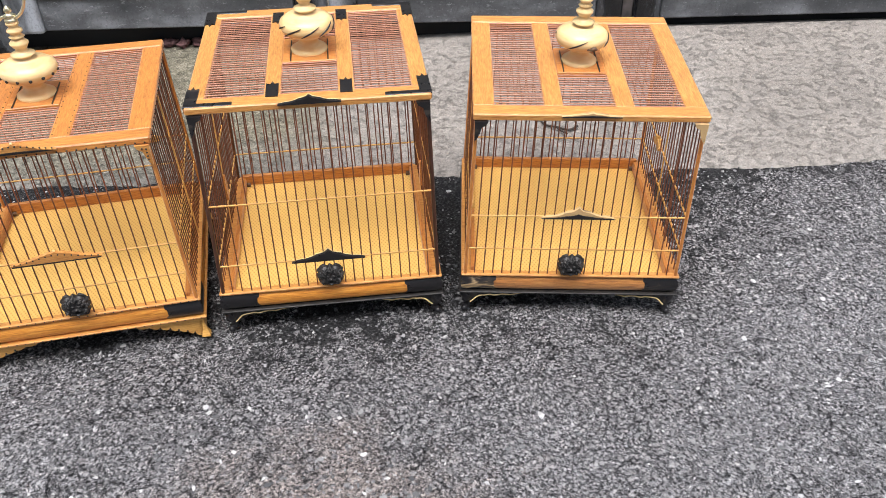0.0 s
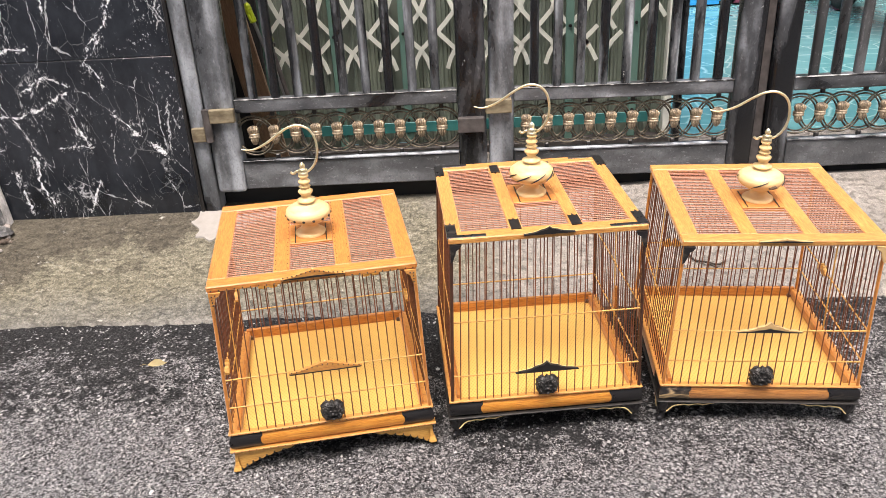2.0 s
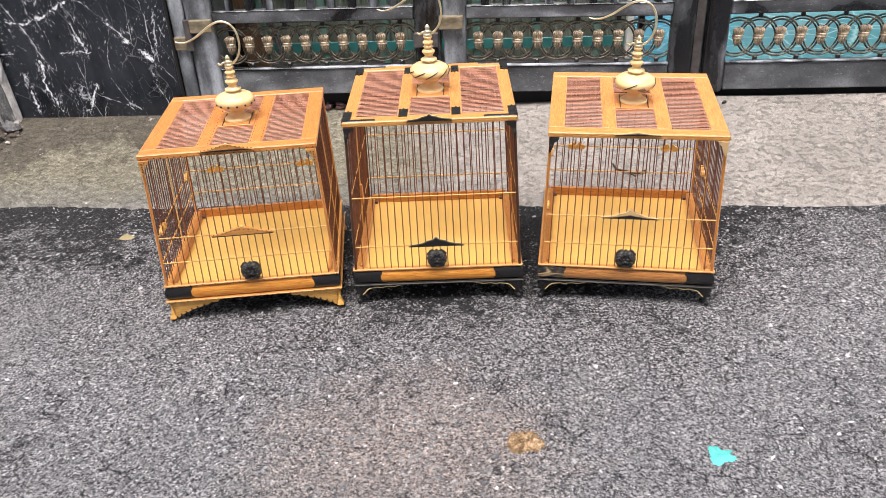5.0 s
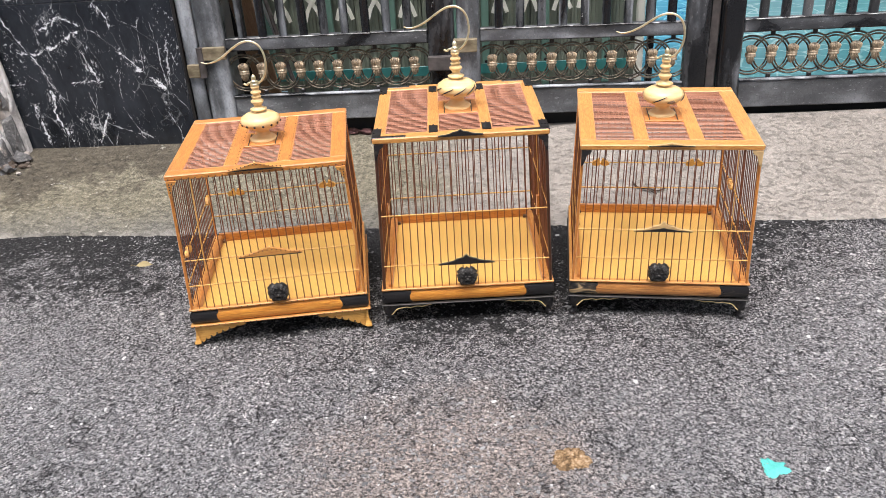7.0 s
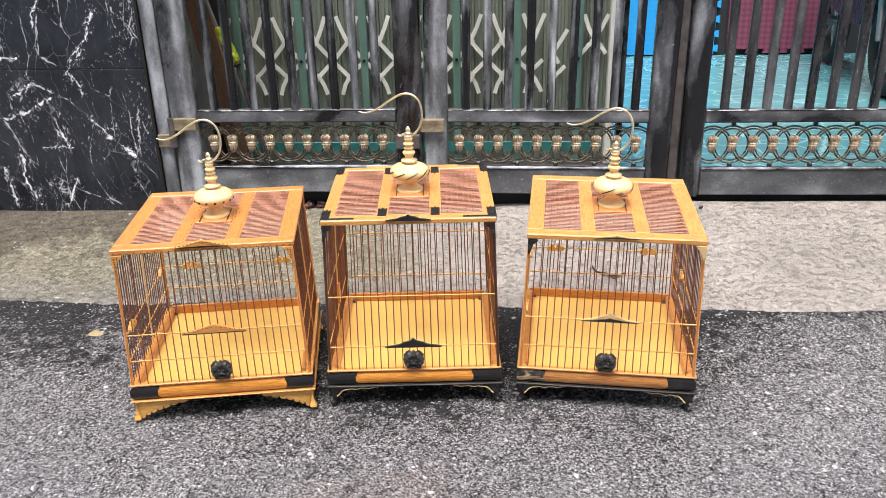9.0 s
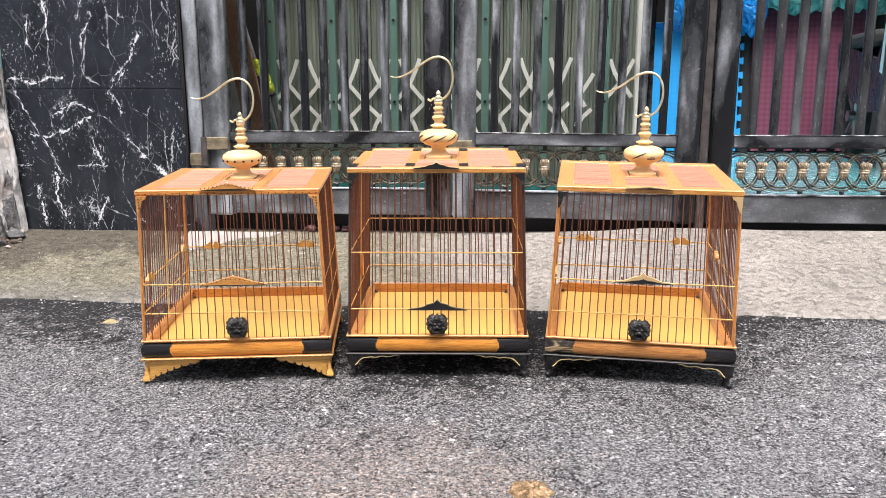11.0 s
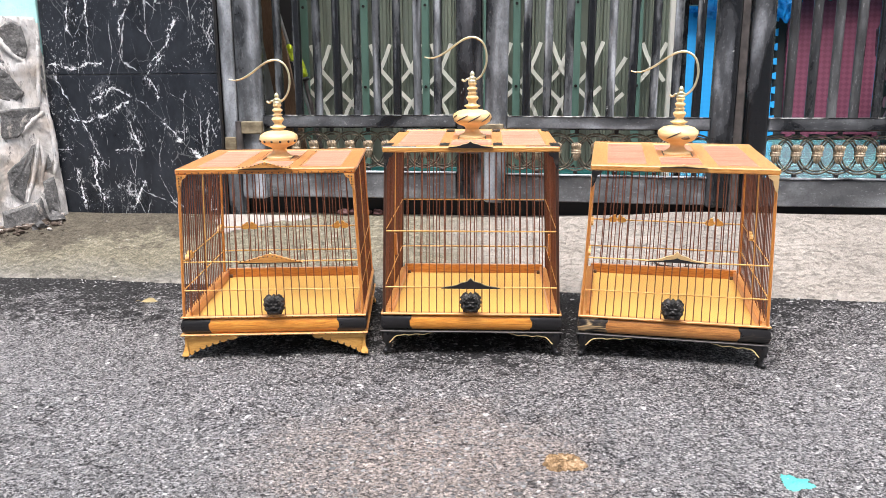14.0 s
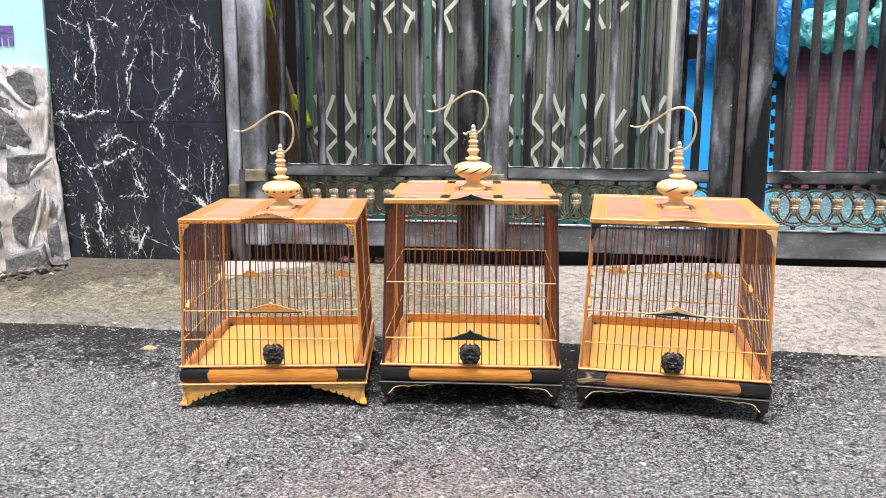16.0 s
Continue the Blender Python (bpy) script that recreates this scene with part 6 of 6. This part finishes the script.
        for sx in (-1, 1):
            bm = bmesh.new()
            add_prism(bm, [(-0.006, 0), (-0.010, 0.02), (-0.004, 0.05), (0.004, 0.05), (0.010, 0.02), (0.006, 0)], -0.003, 0.003)
            cl = part("cup_clip", bm, wood_x, g, "small carved wooden cup clip")
            cl.matrix_basis = pose(sx * (w / 2 - 0.004), -0.02, levels[0] + 0.03, 0, 0, 90)
    # finial
    prof = [(0.030, 0.0), (0.030, 0.003), (0.026, 0.006), (0.018, 0.011), (0.0150, 0.018), (0.018, 0.0235), (0.034, 0.029), (0.0440, 0.0355), (0.0475, 0.0435), (0.0455, 0.0515), (0.036, 0.058),
            (0.022, 0.0615), (0.012, 0.064), (0.0135, 0.067), (0.0180, 0.0700), (0.0185, 0.072), (0.0105, 0.0755), (0.0085, 0.081), (0.0110, 0.085), (0.0140, 0.090), (0.0142, 0.093), (0.0095, 0.098),
            (0.0085, 0.101), (0.0118, 0.1035), (0.0085, 0.106), (0.0080, 0.109), (0.0115, 0.113), (0.0116, 0.116), (0.0075, 0.120), (0.0070, 0.123), (0.0095, 0.126), (0.0096, 0.129), (0.0070, 0.132)]
    bm = bmesh.new()
    add_lathe(bm, [(r if r < 0.031 else r * 0.93, q if q < 0.062 else 0.062 + (q - 0.062) * 0.875) for r, q in prof], 32, (0, 0, h + 0.0005))
    fi = part("finial", bm, turned, g, "turned pale wooden finial with a squat bulb" if A else "turned pale finial, dark streaks on the bulb", True)
    if A:
        pegs("peg_row", [(0.0427 * math.cos(a), 0.0427 * math.sin(a), h + 0.0405) for a in [6.2832 * i / 14 for i in range(14)]], fi, 0.0032)
    if not A:
        for i in range(9 if B else 4):
            a0 = 6.2832 * i / (9 if B else 4) + (0.3 if B else 0.9)
            run = []
            for k in range(7):
                t = k / 6
                z = 0.0365 + 0.0165 * t
                r = 0.0443 - 0.28 * abs(z - 0.0435) ** 1.15
                run.append((r * math.cos(a0 + 0.75 * t), r * math.sin(a0 + 0.75 * t), h + z))
            bm = bmesh.new()
            add_tube(bm, run, [0.0004, 0.0010, 0.0014, 0.0015, 0.0013, 0.0009, 0.0003], 6)
            part("streak", bm, ink, fi, "dark diagonal streak", True)
    if C:
        bm = bmesh.new()
        clump(bm, (0.012, -0.0408, h + 0.040), (0.010, 0.003, 0.004), 3, 0.5, 2)
        part("knot", bm, plank_brown, fi, "dark knot in the bulb", True)
    bm = bmesh.new()
    add_lathe(bm, [(0.0085, 0.131), (0.0098, 0.134), (0.0085, 0.137), (0.0055, 0.1395), (0.0095, 0.142), (0.0055, 0.1445), (0.004, 0.146), (0.0055, 0.1485), (0.0056, 0.151), (0.0035, 0.1545), (0.001, 0.157)], 16, (0, 0, h - 0.0095))
    part("hook_knob", bm, brass, g, "brass swivel knob", True)
    hook_wire(g, h + 0.1365, turn)
    return g


cage("A", pose(-0.640, 1.184, 0.0030, 1.3, 0, 9.85), 0.375, 0.371, 0.4185, (0.155, 0.218),
     "square amber bamboo bird cage with bracket feet and black pegs", -10)
cage("B", pose(-0.1964, 1.238, 0.0090, 2.3, 0, 4.5), 0.367, 0.363, 0.4585, (0.155, 0.279),
     "tall amber bamboo bird cage with black horn inlays", -12)
cage("C", pose(0.258, 1.246, 0.0095, 3.0, 0.6, -4.1), 0.366, 0.371, 0.4225, (0.154, 0.225),
     "square amber bamboo bird cage with streaked horn trim", -14)


# ---- small litter ----
def splat(seed, rx, ry, h, n=36, rough=0.35):
    rng = random.Random(seed)
    bm = bmesh.new()
    radii = [1 + rough * noise.noise(Vector((1.4 * math.cos(6.2832 * i / n), 1.4 * math.sin(6.2832 * i / n), seed))) * 1.6 + rng.uniform(-0.10, 0.10) for i in range(n)]
    rings = []
    for f, z in ((1.0, 0.0), (0.9, h * 0.7), (0.6, h), (0.3, h)):
        rings.append([bm.verts.new((rx * f * radii[i] * math.cos(6.2832 * i / n), ry * f * radii[i] * math.sin(6.2832 * i / n), z * rng.uniform(0.6, 1.3))) for i in range(n)])
    for a, b in zip(rings, rings[1:]):
        for i in range(n):
            bm.faces.new((a[i], a[(i + 1) % n], b[(i + 1) % n], b[i]))
    bm.faces.new(rings[-1])
    return bm


solid("mud_patch", splat(4, 0.033, 0.031, 0.006, 60, 0.2), mud_mat, pose(0.014, 0.587, rise(0.014, 0.587) - 0.0005), "dry brown mud patch on asphalt", "mud", smooth=True)
solid("paint_splash", splat(11, 0.036, 0.012, 0.002, 60, 0.6), paint_splat, pose(0.303, 0.455, rise(0.303, 0.455) - 0.0005), "thin turquoise paint splash on asphalt", "paint splash", "paint splashes", smooth=True)
solid("paint_splash", splat(8, 0.027, 0.021, 0.002, 70, 0.5), paint_splat, pose(0.358, 0.565, rise(0.358, 0.565) - 0.0005), "turquoise paint splash on asphalt", "paint splash", "paint splashes", smooth=True)


def dry_leaf():
    bm = bmesh.new()
    pts = [(-0.03, 0), (-0.02, 0.010), (-0.005, 0.016), (0.012, 0.013), (0.026, 0.004), (0.034, 0), (0.024, -0.007), (0.008, -0.013), (-0.012, -0.012)]
    vs = [bm.verts.new((x, y, 0.002 + 0.011 * max(0.0, y / 0.016) ** 1.5)) for x, y in pts]
    c = bm.verts.new((0.0, 0.001, 0.0025))
    add_tube(bm, [(-0.03, 0, 0.003), (-0.042, 0.003, 0.006), (-0.052, 0.002, 0.003)], 0.0008, 5)
    for i in range(len(vs)):
        bm.faces.new((vs[i], vs[(i + 1) % len(vs)], c))
    return bm


solid("dry_leaf", dry_leaf(), leaf_mat, pose(-1.098, 1.361, rise(-1.098, 1.361), 0, 0, 10) @ Matrix.Scale(0.74, 4), "dry yellow leaf on the asphalt", "leaf")
bm = bmesh.new()
add_tube(bm, curve([(-0.045, 0.035, 0.014), (-0.03, 0.012, 0.008), (0.0, 0.0, 0.009), (0.03, -0.004, 0.006), (0.05, 0.012, 0.010)], 4), 0.0028, 6)
add_tube(bm, [(0.0, 0.0, 0.008), (0.026, -0.026, 0.006)], 0.0024, 5)
solid("twig", bm, twig_mat, pose(0.325, 1.655, ramp_z(1.655, 0.325), 0, 0, -12), "dark dry twig on the concrete apron", "twig", smooth=True)
bm = bmesh.new()
clump(bm, (0, 0, 0), (0.008, 0.005, 0.005), 12, 0.5, 2)
solid("scrap", bm, ink, pose(0.672, 2.01, ramp_z(2.01, 0.672) + 0.006, 0, 0, 20), "small black scrap on the concrete apron", "scrap", smooth=True)
for i in range(5):
    bm = bmesh.new()
    clump(bm, (0, 0, 0), (0.022, 0.014, 0.010), 60 + i, 1.0, 3)
    solid("rag", bm, rag_mat, pose(-0.74 + 0.042 * i, 2.09 + 0.008 * (i % 2), FLOOR_Z + 0.009, 0, 0, 40 * i), "dirty maroon rag scrap under the gate", "rag", "rags under the gate", smooth=True)
